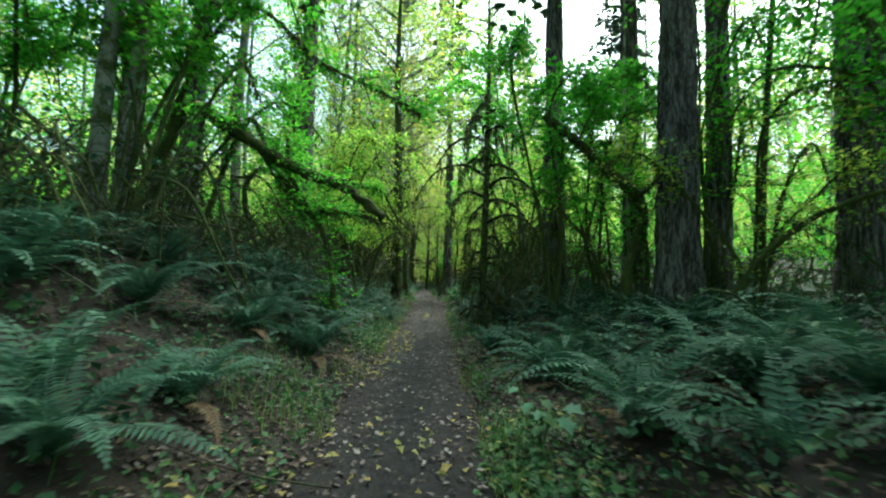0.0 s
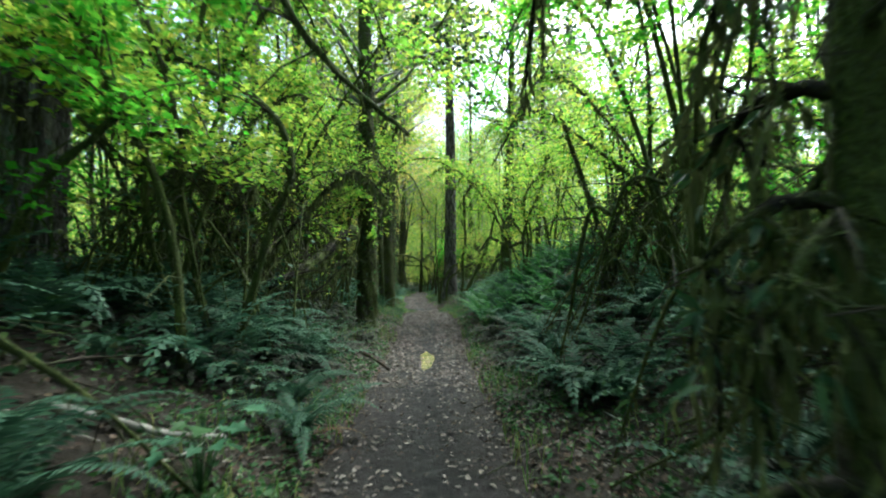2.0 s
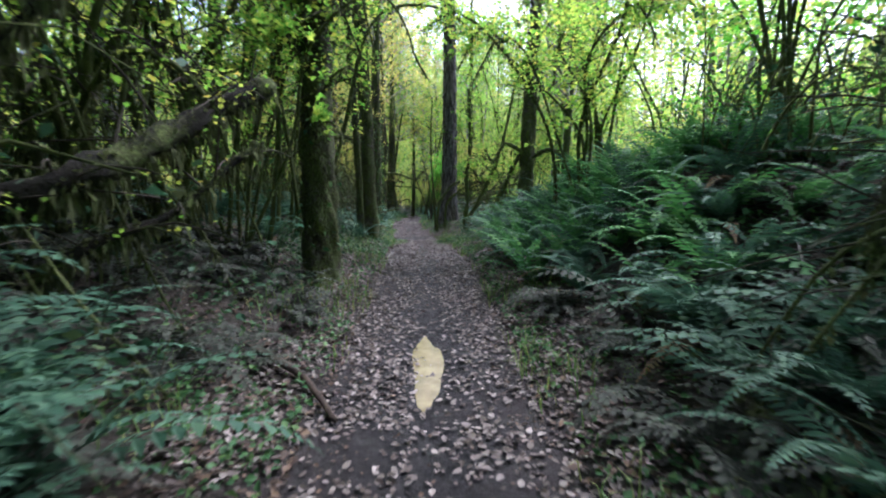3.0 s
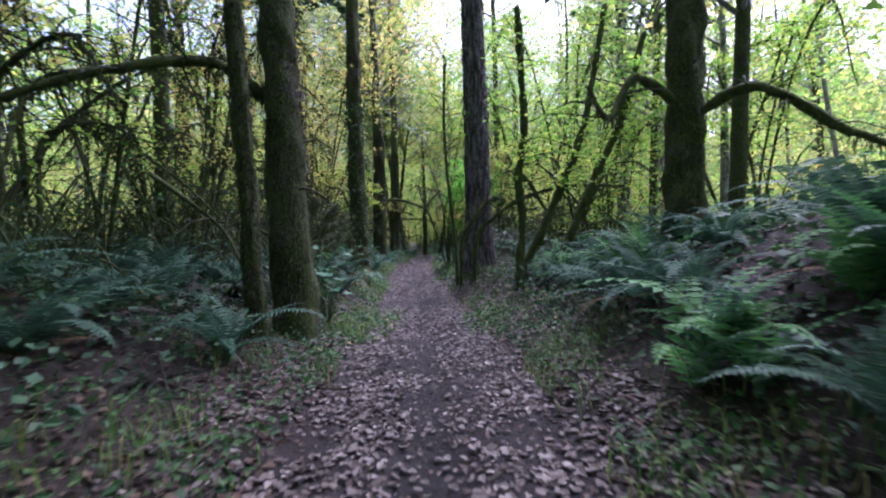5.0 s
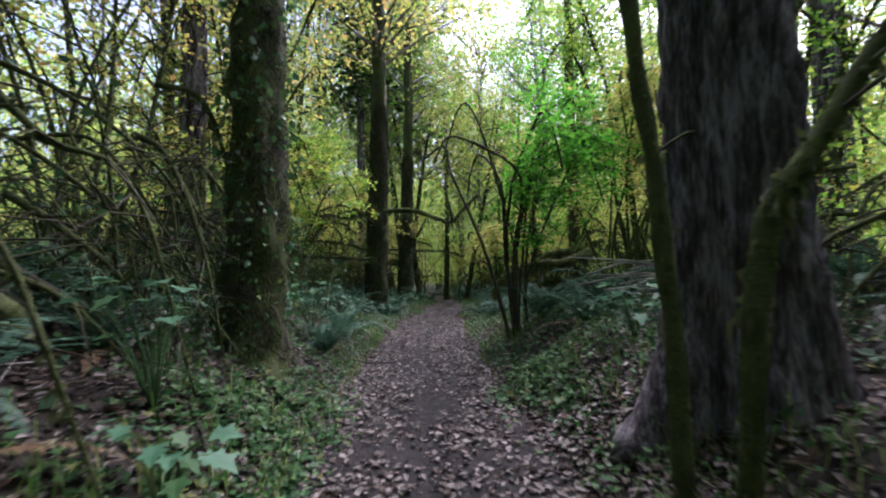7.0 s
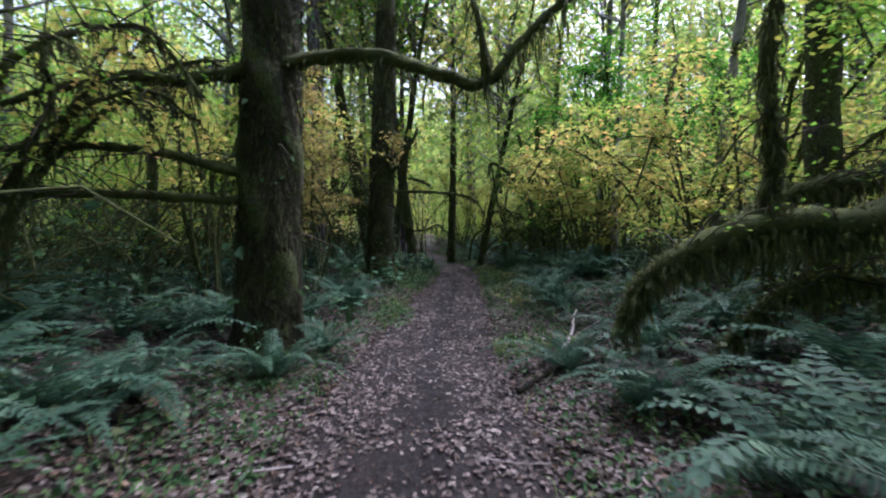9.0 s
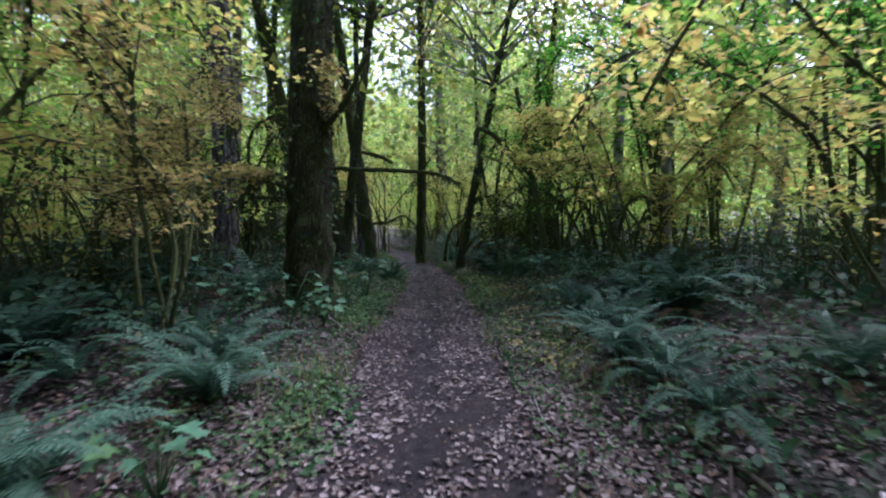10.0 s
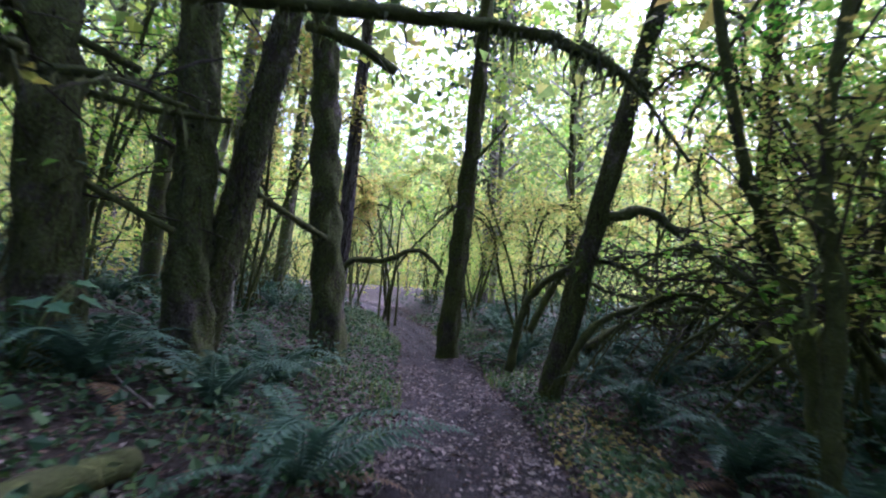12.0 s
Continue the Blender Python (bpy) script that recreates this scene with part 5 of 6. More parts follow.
def clear_of(x, y, gap):
    return all((x - a) ** 2 + (y - b) ** 2 > gap * gap for a, b in taken)


def place(kinds, spots, rng, low, high, sink=0.08):
    """The first of each kind is used itself; the rest are copies."""
    used = set()
    for x, y, k in spots:
        s = rng.uniform(low, high)
        m = Matrix.LocRotScale((x, y, gz(x, y) - sink), Euler((0, 0, rng.uniform(0, 6.28))), (s, s, s))
        if k not in used:
            used.add(k)
            kinds[k].matrix_basis = m
        else:
            copy_thing(kinds[k], Matrix.LocRotScale(m.translation, m.to_euler(), None)).scale = (s, s, s)


rng = np.random.RandomState(31)
spots = []
tries = 0
while len(spots) < 125 and tries < 6000:
    tries += 1
    y = rng.uniform(-12, 125)
    off = rng.choice([-1, 1]) * (3.6 + 30 * rng.uniform(0, 1) ** 1.5)
    if y > 80:
        off = rng.uniform(-34, 34)
    x = float(trail_x(y)) + off
    gap = 1.7 if y < 75 else 2.2
    if abs(off) < 3.4 or not clear_of(x, y, gap):
        continue
    taken.append((x, y))
    spots.append((x, y, int(rng.choice(6, p=[0.2, 0.2, 0.2, 0.18, 0.12, 0.1] if y > 20 else [0.03, 0.22, 0.03, 0.5, 0.12, 0.1]))))
# Trees added by the trail, some out of view, so their crowns shade it.
for k, (y, off, kind) in enumerate(((-5, -4.2, 3), (-3, 4.4, 3), (1, -5.6, 1), (6, -4.4, 3), (12.0, -5.2, 3), (25.5, -4.8, 2), (31.0, 5.2, 0),
                                         (32.5, -5.2, 2), (41.5, -5.0, 0), (46.0, -6.0, 2), (64.5, -5.4, 2), (68.0, 3.8, 0), (71.0, -4.0, 2))):
    spots.append((float(trail_x(y)) + off, y, kind))
place([far_alder(k, CROWNS[k]) for k in range(4)] + [far_fir(0), far_fir(1)], spots, rng, 0.8, 1.2)

spots = []
for k in range(130):
    y = rng.uniform(6, 118)
    off = rng.choice([-1, 1]) * (5.5 + 20 * rng.uniform(0, 1) ** 1.2) if y < 78 else rng.uniform(-24, 24)
    spots.append((float(trail_x(y)) + off, y, k % 3))
place([slim_trunk(k) for k in range(3)], spots, rng, 0.8, 1.25)

kinds = [far_shrub(0, GREEN, 3200), far_shrub(1, GREEN, 3200), far_shrub(2, LIME, 3200), far_shrub(3, LIME, 3200), far_shrub(4, GOLD, 3200), far_shrub(5, GOLD, 3200)]
spots = []
while len(spots) < 120:
    y = rng.uniform(-8, 90)
    side = rng.choice([-1, 1])
    off = side * (5.9 + 13 * rng.uniform(0, 1) ** 1.3)
    if y > 71:
        off = side * rng.uniform(1.2, 14)
    pick = rng.uniform(0, 1)
    tone = 0 if y + 12 * pick < 27 else 1 if y + 14 * pick < 38 else 2 if pick < 0.7 else 1
    spots.append((float(trail_x(y)) + off, y, tone * 2 + rng.randint(2)))
place(kinds, spots, rng, 0.75, 1.2)

spots = []
while len(spots) < 90:
    y = rng.uniform(-3, 80)
    off = rng.choice([-1, 1]) * (3.9 + 6 * rng.uniform(0, 1) ** 1.2)
    spots.append((float(trail_x(y)) + off, y, rng.randint(4)))
for k in range(13):
    y = rng.uniform(1, 14)
    spots.append((float(trail_x(y)) - rng.uniform(3.7, 7.0), y, rng.randint(4)))
for y0, y1, lo, hi, n in ((33, 43, 2.9, 6.0, 16), (26, 33, 4.0, 7.0, 8), (15, 21, 3.0, 5.5, 3), (44, 60, 4.4, 7.5, 12)):
    for k in range(n):
        y = rng.uniform(y0, y1)
        spots.append((float(trail_x(y)) - rng.uniform(lo, hi), y, rng.randint(4)))
spots = [(x - 0.9 if math.hypot(x + 5.5, y - 42.9) < 0.3 else x, y, k) for x, y, k in spots]   # that clump keeps off the trail
place([thicket(k) for k in range(4)], spots, rng, 0.7, 1.15)


def build_far_wood():
    """The wood that closes the view on all sides: foliage in clumps, too far to pick apart."""
    rng = np.random.RandomState(97)
    ps, size, tone = [], [], []
    for near, far, count, n, big, tall in ((10.5, 22, 2300, 44, 0.18, 11), (22, 40, 2900, 44, 0.34, 20), (40, 75, 4000, 32, 0.75, 34), (14, 40, 3000, 44, 0.28, 25)):
        for k in range(count):
            y = rng.uniform(-12 - far, 66 + far)
            off = rng.choice([-1, 1]) * rng.uniform(near, far)
            if y > 66 + near:
                off = rng.uniform(-far, far)
            x = float(trail_x(min(y, 78))) + off
            h = 0.1 + tall * rng.uniform(0.25 if near == 14 else 0, 1) ** 1.25
            ps.append(np.array([x, y, gz(x, y) + h]) + rng.normal(0, 1, (n, 3)) * np.array([1, 1, 0.5]) * (0.8 + big))
            size.append(big * rng.uniform(0.6, 1.3, n))
            tone.append(int(rng.choice(3, p=[0.4, 0.35, 0.25])) if y > 24 else (3 if rng.uniform() < 0.9 else 1))
    for k in range(2900):
        y = rng.uniform(58, 118)
        x = float(trail_x(min(y, 78))) + rng.uniform(-24, 24)
        ps.append(np.array([x, y, rng.uniform(5, 18 + 0.3 * (y - 58))]) + rng.normal(0, 1, (40, 3)) * [1.3, 1.3, 0.7])
        size.append(rng.uniform(0.2, 0.4, 40))
        tone.append(int(rng.choice(3, p=[0.55, 0.3, 0.15])))
    for t, (m, words) in enumerate(((CANOPY, "yellow-green"), (LIME, "lime"), (GOLD, "golden"), (GREEN, "deep green"))):
        p = np.concatenate([q for q, k in zip(ps, tone) if k == t])
        s = np.concatenate([q for q, k in zip(size, tone) if k == t])
        tagged(new("far_wood", raw_mesh("far_wood", *leaves(p, s, SLIVER, rng, 0.45), m, False)),
               words + " foliage of the distant wood", "far wood", kind="stuff")


build_far_wood()


def build_treeline():
    """The edge of the woods, some hundred metres off, all round."""
    rng = np.random.RandomState(19)
    n = 720
    a = np.linspace(0, 2 * math.pi, n, endpoint=False)
    top = 25 + 4 * np.sin(a * 9 + 1) + 3 * np.sin(a * 23) + 2.0 * np.sin(a * 61 + 2) + rng.uniform(-3.5, 3.5, n)
    rows = []
    for k, (f, out) in enumerate(((0.0, 0), (0.3, 2), (0.6, 4), (0.85, 6), (1.0, 9))):
        rad = 105 + out + rng.uniform(-1.5, 1.5, n)
        rows.append(np.column_stack([-3 + rad * np.cos(a), 30 + rad * np.sin(a), -1 + 6 + f * top]))
    v = np.vstack(rows)
    v[:n, 2] = -2
    q = [[k * n + i, k * n + (i + 1) % n, (k + 1) * n + (i + 1) % n, (k + 1) * n + i] for k in range(4) for i in range(n)]
    tagged(new("backdrop", raw_mesh("backdrop", v, np.array(q), TREELINE)), "leafy edge of the distant woods", "far woods", kind="structure")


build_treeline()

# ---- ferns ----


def frond_geometry(rng, length, start, droop, n=25):
    """A sword fern frond: a bent midrib with two rows of narrow leaflets."""
    s = np.linspace(0, 1, n)
    el = np.radians(start - (start + droop) * s ** 1.3)
    step = length / (n - 1)
    yy = np.concatenate([[0], np.cumsum(np.cos(el[:-1]) * step)])
    zz = np.concatenate([[0], np.cumsum(np.sin(el[:-1]) * step)])
    xx = 0.05 * length * np.sin(s * 3 + rng.uniform(0, 6)) * s
    mid = np.column_stack([xx, yy, zz])
    tan = np.column_stack([np.zeros(n), np.cos(el), np.sin(el)])
    nor = np.column_stack([np.zeros(n), -np.sin(el), np.cos(el)])
    vs, fs, k = [], [], 0
    for i in range(0, n - 4, 4):
        w = 0.006 * (1 - 0.7 * s[i])
        vs += [mid[i] + [w, 0, 0], mid[i] - [w, 0, 0], mid[i + 4] - [w, 0, 0], mid[i + 4] + [w, 0, 0]]
        fs.append([k, k + 1, k + 2, k + 3])
        k += 4
    for i in range(2, n):
        ln = length * 0.125 * min(1, s[i] * 5) * (1 - s[i] ** 2.2 * 0.93)
        for side in (-1, 1):
            a = np.array([side, 0, 0.0])
            jit = rng.uniform(0.85, 1.12)
            tip = mid[i] + a * ln * jit + tan[i] * ln * 0.28 - nor[i] * ln * rng.uniform(0.05, 0.3)
            wd = 0.40 * step * rng.uniform(0.95, 1.2)
            m = mid[i] + (tip - mid[i]) * 0.4 + nor[i] * ln * 0.06
            vs += [mid[i] - tan[i] * wd * 0.6, m - tan[i] * wd, tip, m + tan[i] * wd]
            fs.append([k, k + 1, k + 2, k + 3])
            k += 4
    return np.array(vs), np.array(fs)


fr = np.random.RandomState(8)
FRONDS = [raw_mesh("frond", *frond_geometry(fr, fr.uniform(0.8, 1.15), fr.uniform(58, 80), fr.uniform(0, 35), 33), FERN, False) for _ in range(8)]
WITHERED = [raw_mesh("frond", *frond_geometry(fr, 0.75, 20, 50), OLD_FERN, False) for _ in range(2)]


def sword_fern(seed, count, spread):
    rng = np.random.RandomState(700 + seed)
    t = thing("sword_fern", "dark green sword fern with arching fronds", "fern", "sword ferns along the trail")
    for k in range(count):
        ob = new("frond", FRONDS[rng.randint(8)])
        ob.parent = t
        a = k * 6.283 / count * 2.0 + rng.uniform(-0.35, 0.35)
        s = rng.uniform(0.7, 1.1)
        ob.rotation_euler = (radians(-rng.uniform(0, spread)), rng.uniform(-0.2, 0.2), a)
        ob.scale = (s, s, s)
        ob.location = (0.03 * math.sin(a), -0.03 * math.cos(a), 0.0)
    for k in range(2):
        ob = new("frond", WITHERED[k])
        ob.parent, ob.rotation_euler = t, (0, 0, rng.uniform(0, 6.28))
        ob["label"] = "withered brown frond"
    return t


FERNS = [sword_fern(k, (14, 13, 15, 12, 16, 13)[k], (25, 30, 20, 35, 28, 15)[k]) for k in range(6)]
# ferns that stand out beside the trail: x, y, size
FERNS_FIRST = [(-1.69, 1.9), (-1.68, 3.1), (2.72, 3.2), (2.11, 5.2), (-2.25, 5.3), (-3.48, 5.5), (3.36, 5.6), (-1.77, 6.4), (1.02, 7.2), (-1.98, 8.3), (-1.52, 13.5), (-2.75, 14.0), (-1.79, 14.2),
               (1.61, 14.8), (-2.64, 14.9), (1.09, 15.9), (1.38, 17.6), (1.03, 19.3), (1.71, 19.6), (1.16, 20.0), (1.52, 21.2), (0.98, 21.4), (1.35, 22.5), (0.62, 23.3)]
FERNS_SECOND = [(1.05, 29.7), (1.55, 29.9), (-2.69, 27.1), (1.15, 27.7), (1.1, 28.4), (1.6, 28.9), (2.0, 28.0), (1.9, 30.2), (1.22, 31.1), (-3.76, 33.6), (-3.5, 32.6), (1.06, 34.9), (-4.14, 36.0), (-5.15, 36.4), (-0.47, 39.9), (-3.2, 33.1), (-3.9, 32.9), (-3.45, 34.3), (-2.95, 32.2), (-4.3, 32.2), (-4.5, 33.6), (1.2, 34.2), (1.9, 34.0), (2.5, 33.6), (0.9, 37.4), (-0.2, 38.4), (-3.35, 38.6), (-3.6, 40.4)]
FERNS_THIRD = [(-0.15, 44.0), (-4.37, 43.9), (-5.22, 44.4), (-4.76, 45.6), (-0.89, 45.8), (-1.18, 47.0), (-4.1, 46.6), (-3.95, 47.6), (-4.77, 49.0), (-0.63, 50.0), (-4.39, 50.5), (-0.7, 50.7), (-4.8, 51.4), (-0.74, 52.2),
               (-0.54, 53.2), (-0.51, 57.9), (-0.78, 58.8), (-3.76, 59.0), (-5.57, 59.6), (-0.87, 59.9), (-4.75, 59.9), (-4.78, 61.0), (-1.04, 61.2), (-2.0, 64.3), (-1.71, 65.5), (-0.75, 51.3), (-0.45, 51.0), (0.2, 48.6), (0.6, 47.6), (-0.3, 47.2), (0.5, 50.2), (-1.15, 63.0)]
rng = np.random.RandomState(53)
spots = [(x, y, i % 6, rng.uniform(0.85, 1.15)) for i, (x, y) in enumerate(FERNS_FIRST + FERNS_SECOND + FERNS_THIRD)]
for y0, y1, side, count, lo, hi in ((-2, 17, -1, 46, 1.35, 6.0), (-2, 12, 1, 36, 1.3, 6), (12, 19, 1, 6, 1.6, 5), (14, 17, -1, 10, 1.9, 4.5), (20, 31, -1, 18, 2.2, 7), (19, 31, 1, 26, 1.5, 6), (30, 46, -1, 22, 2.4, 7), (31, 43, 1, 10, 2.2, 7),
                                    (42, 57, 1, 10, 2.9, 6), (46, 57, -1, 16, 1.9, 6), (57, 72, 1, 16, 1.5, 6), (57, 72, -1, 9, 2.4, 6)):
    for k in range(count):
        y = rng.uniform(y0, y1)
        x = float(trail_x(y)) + side * rng.uniform(lo, hi)
        if side < 0 and (15.5 < y < 19.6 and x > float(trail_x(y)) - 2.0 or 56 < y < 60.6 and x > -6.6):
            continue
        if all((x - a) ** 2 + (y - b) ** 2 > 0.3 for a, b, *_ in spots):
            spots.append((x, y, rng.randint(6), rng.uniform(0.85, 1.3)))
seen = set()
for x, y, k, s in spots:
    m = Matrix.LocRotScale((x, y, gz(x, y) - 0.02), Euler((0, 0, rng.uniform(0, 6.28))), None)
    f = FERNS[k] if k not in seen else copy_thing(FERNS[k], m)
    seen.add(k)
    f.matrix_basis = m
    f.scale = (s, s, s)



def fern_bank():
    """Ferns that grow into one another on the banks, too many to count."""
    rng = np.random.RandomState(59)
    kinds = []
    for k in range(6):
        v, f = frond_geometry(rng, rng.uniform(0.9, 1.3), rng.uniform(58, 82), rng.uniform(0, 40), 17)
        kinds.append((v, f))
    out, sunlit_fronds = [], []
    for y0, y1, side, count, lo, hi in ((-3, 14, -1, 100, 1.6, 6.5), (-3, 14, 1, 80, 1.7, 6), (13, 20, 1, 26, 1.5, 4.6), (20, 26.5, 1, 62, 1.3, 4.8), (14, 17, -1, 34, 1.55, 4.4), (16, 24, 1, 80, 2.2, 6.0), (9, 14, -1, 18, 2.3, 5.5), (15, 24, -1, 20, 3.6, 6), (28.5, 33, 1, 22, 2.3, 5), (28, 41, -1, 34, 2.0, 6),
                                        (43, 46.5, 1, 18, 1.9, 5), (42, 51, -1, 44, 2.0, 6.5), (50, 72, -1, 20, 2.4, 7), (50, 72, 1, 34, 2.2, 6)):
        for k in range(count):
            y = rng.uniform(y0, y1)
            x = float(trail_x(y)) + side * rng.uniform(lo, hi)
            if side < 0 and 56 < y < 60.6 and x > -6.6:
                continue
            foot, s = np.array([x, y, gz(x, y) - 0.02]), rng.uniform(0.75, 1.1)
            for q in range(11):
                v, f = kinds[rng.randint(6)]
                a, tip, g = rng.uniform(0, 6.28), -radians(rng.uniform(0, 28) if y < 20 or y > 33 else rng.uniform(-12, 10)), s * rng.uniform(0.7, 1.1)
                m = np.array(Euler((tip, 0, a)).to_matrix())
                # Four in five fronds on this stretch of right bank take the sun-brightened colour.
                (sunlit_fronds if side > 0 and 18 < y < 34 and q % 5 else out).append((v @ m.T * g + foot, f))
    tagged(new("fern_bank", raw_mesh("fern_bank", *join(out), FERN, False)), "dense dark green bank of sword ferns", "ferns", kind="stuff")
    tagged(new("fern_bank", raw_mesh("fern_bank", *join(sunlit_fronds), SUNLIT_FERN, False)), "upright ferns in a brighter green for the sunlit bank", "ferns", kind="stuff")


fern_bank()


def wilted_ferns():
    """Flattened, dull fern growth where the banks are dark and untidy."""
    rng = np.random.RandomState(58)
    kinds = [frond_geometry(rng, rng.uniform(0.6, 0.95), rng.uniform(25, 55), rng.uniform(20, 60), 13) for _ in range(6)]
    out = []
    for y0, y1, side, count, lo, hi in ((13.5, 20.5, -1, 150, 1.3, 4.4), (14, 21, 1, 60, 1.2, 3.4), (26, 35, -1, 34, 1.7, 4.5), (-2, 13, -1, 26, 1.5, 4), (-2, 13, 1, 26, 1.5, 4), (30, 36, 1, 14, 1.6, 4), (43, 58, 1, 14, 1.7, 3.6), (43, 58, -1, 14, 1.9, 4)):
        for k in range(count):
            y = rng.uniform(y0, y1)
            x = float(trail_x(y)) + side * rng.uniform(lo, hi)
            foot, s = np.array([x, y, gz(x, y) - 0.01]), rng.uniform(0.7, 1.1)
            for q in range(9):
                v, f = kinds[rng.randint(6)]
                m = np.array(Euler((-radians(rng.uniform(-8, 14)), rng.uniform(-0.4, 0.4), rng.uniform(0, 6.28))).to_matrix())
                out.append((v @ m.T * s * rng.uniform(0.7, 1.1) + foot, f))
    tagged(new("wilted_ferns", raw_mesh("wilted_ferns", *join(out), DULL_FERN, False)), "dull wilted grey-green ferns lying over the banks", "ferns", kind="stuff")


wilted_ferns()

# ---- low growth, fallen leaves ----


def sown(n, y0, y1, near, far, rng, power=1.0, sides=(-1, 1)):
    y = rng.uniform(y0, y1, n)
    wide = half(y) - 0.62 if near else 0.0
    u = rng.choice(sides, n) * (near + (far - near) * rng.uniform(0, 1, n) ** power + wide)
    x = trail_x(y) + u
    return x, y, u


def build_litter():
    rng = np.random.RandomState(61)
    xs, ys = [], []
    for y0, y1, n in ((-3, 16, 9000), (16, 24, 15000), (24, 36, 25000), (36, 46, 17500), (46, 64, 30000), (64, 80, 5000)):
        x, y, u = sown(n, y0, y1, 0.0, 1.45, rng, 0.85)
        keep = (np.abs(u) > 0.13) | (rng.uniform(0, 1, n) < 0.5)
        keep &= 1.5 * wave(x, y, 17, 0.7) + rng.uniform(-0.5, 0.9, n) > -0.15
        keep &= ~((np.abs(y - 33.2) < 0.55) & (np.abs(u) < 0.5) & (rng.uniform(0, 1, n) < 0.75))
        xs.append(x[keep])
        ys.append(y[keep])
    for y0, y1, n in ((43, 57, 28000), (28, 38.5, 22000), (13, 24, 1800), (57, 64, 3000)):
        x, y, u = sown(n, y0, y1, 0.6, 3.0, rng, 1.2)
        xs.append(x)
        ys.append(y)
    x, y = np.concatenate(xs), np.concatenate(ys)
    p = np.column_stack([x, y, ground_z(x, y) + rng.uniform(0.006, 0.024, len(x))])
    part_ = raw_mesh("fallen_leaves", *leaves(p, rng.uniform(0.03, 0.07, len(p)), OVAL, rng, 0.8), LITTER, False)
    tagged(new("fallen_leaves", part_), "pale fallen leaves strewn over the muddy trail", "leaf litter", kind="stuff")
    x, y, u = sown(62000, -4, 76, 0.55, 7.0, rng, 1.6)
    p = np.column_stack([x, y, ground_z(x, y) + rng.uniform(0.006, 0.03, len(x))])
    tagged(new("leaf_litter", raw_mesh("leaf_litter", *leaves(p, rng.uniform(0.04, 0.085, len(p)), DIAMOND, rng, 0.75), BROWN_LITTER, False)),
           "brown rotting leaves under the ferns", "leaf litter", kind="stuff")


build_litter()


def golden_leaves():
    """Fresh yellow leaves in drifts at the edge of the trail."""
    rng = np.random.RandomState(65)
    ps = []
    for cx, cy, rx, ry, n in ((-1.65, 60.4, 0.4, 1.6, 420), (-1.5, 58.4, 0.35, 1.2, 260), (-0.9, 55.8, 0.8, 1.2, 420), (-1.3, 52.6, 0.5, 1.4, 240), (0.3, 1.5, 1.6, 3.0, 260), (-0.9, 8.5, 0.5, 3.5, 260), (-2.2, 29.5, 0.5, 2.0, 60), (0.3, 30.5, 0.6, 2.0, 70)):
        a, d = rng.uniform(0, 6.28, n), np.sqrt(rng.uniform(0, 1, n))
        x, y = cx + rx * d * np.cos(a), cy + ry * d * np.sin(a)
        ps.append(np.column_stack([x, y, ground_z(x, y) + rng.uniform(0.02, 0.07, n)]))
    p = np.concatenate(ps)
    tagged(new("fallen_leaves", raw_mesh("fallen_leaves", *leaves(p, rng.uniform(0.04, 0.085, len(p)), LOBED, rng, 0.78), DRYING, False)),
           "yellow and orange leaves fallen at the trail edge", "leaf litter", kind="stuff")


golden_leaves()


def build_debris():
    """Crumbled leaf and needle that hides the bare soil."""
    rng = np.random.RandomState(63)
    x, y, u = sown(40000, -3, 72, 0.0, 1.4, rng, 0.9)
    keep = (np.abs(u) > 0.5) | (y > 21) | (rng.uniform(0, 1, len(x)) < 0.25)
    x, y = x[keep], y[keep]
    p = np.column_stack([x, y, ground_z(x, y) + rng.uniform(0.003, 0.012, len(x))])
    s = rng.uniform(0.014, 0.045, len(x))
    x, y, u = sown(60000, -3, 72, 0.8, 4.2, rng, 1.1)
    p = np.vstack([p, np.column_stack([x, y, ground_z(x, y) + rng.uniform(0.006, 0.03, len(x))])])
    s = np.concatenate([s, rng.uniform(0.03, 0.07, len(x))])
    tagged(new("leaf_debris", raw_mesh("leaf_debris", *leaves(p, s, DIAMOND, rng, 0.8), BROWN_LITTER, False)),
           "crumbled brown leaf debris on the soil", "leaf litter", kind="stuff")


build_debris()


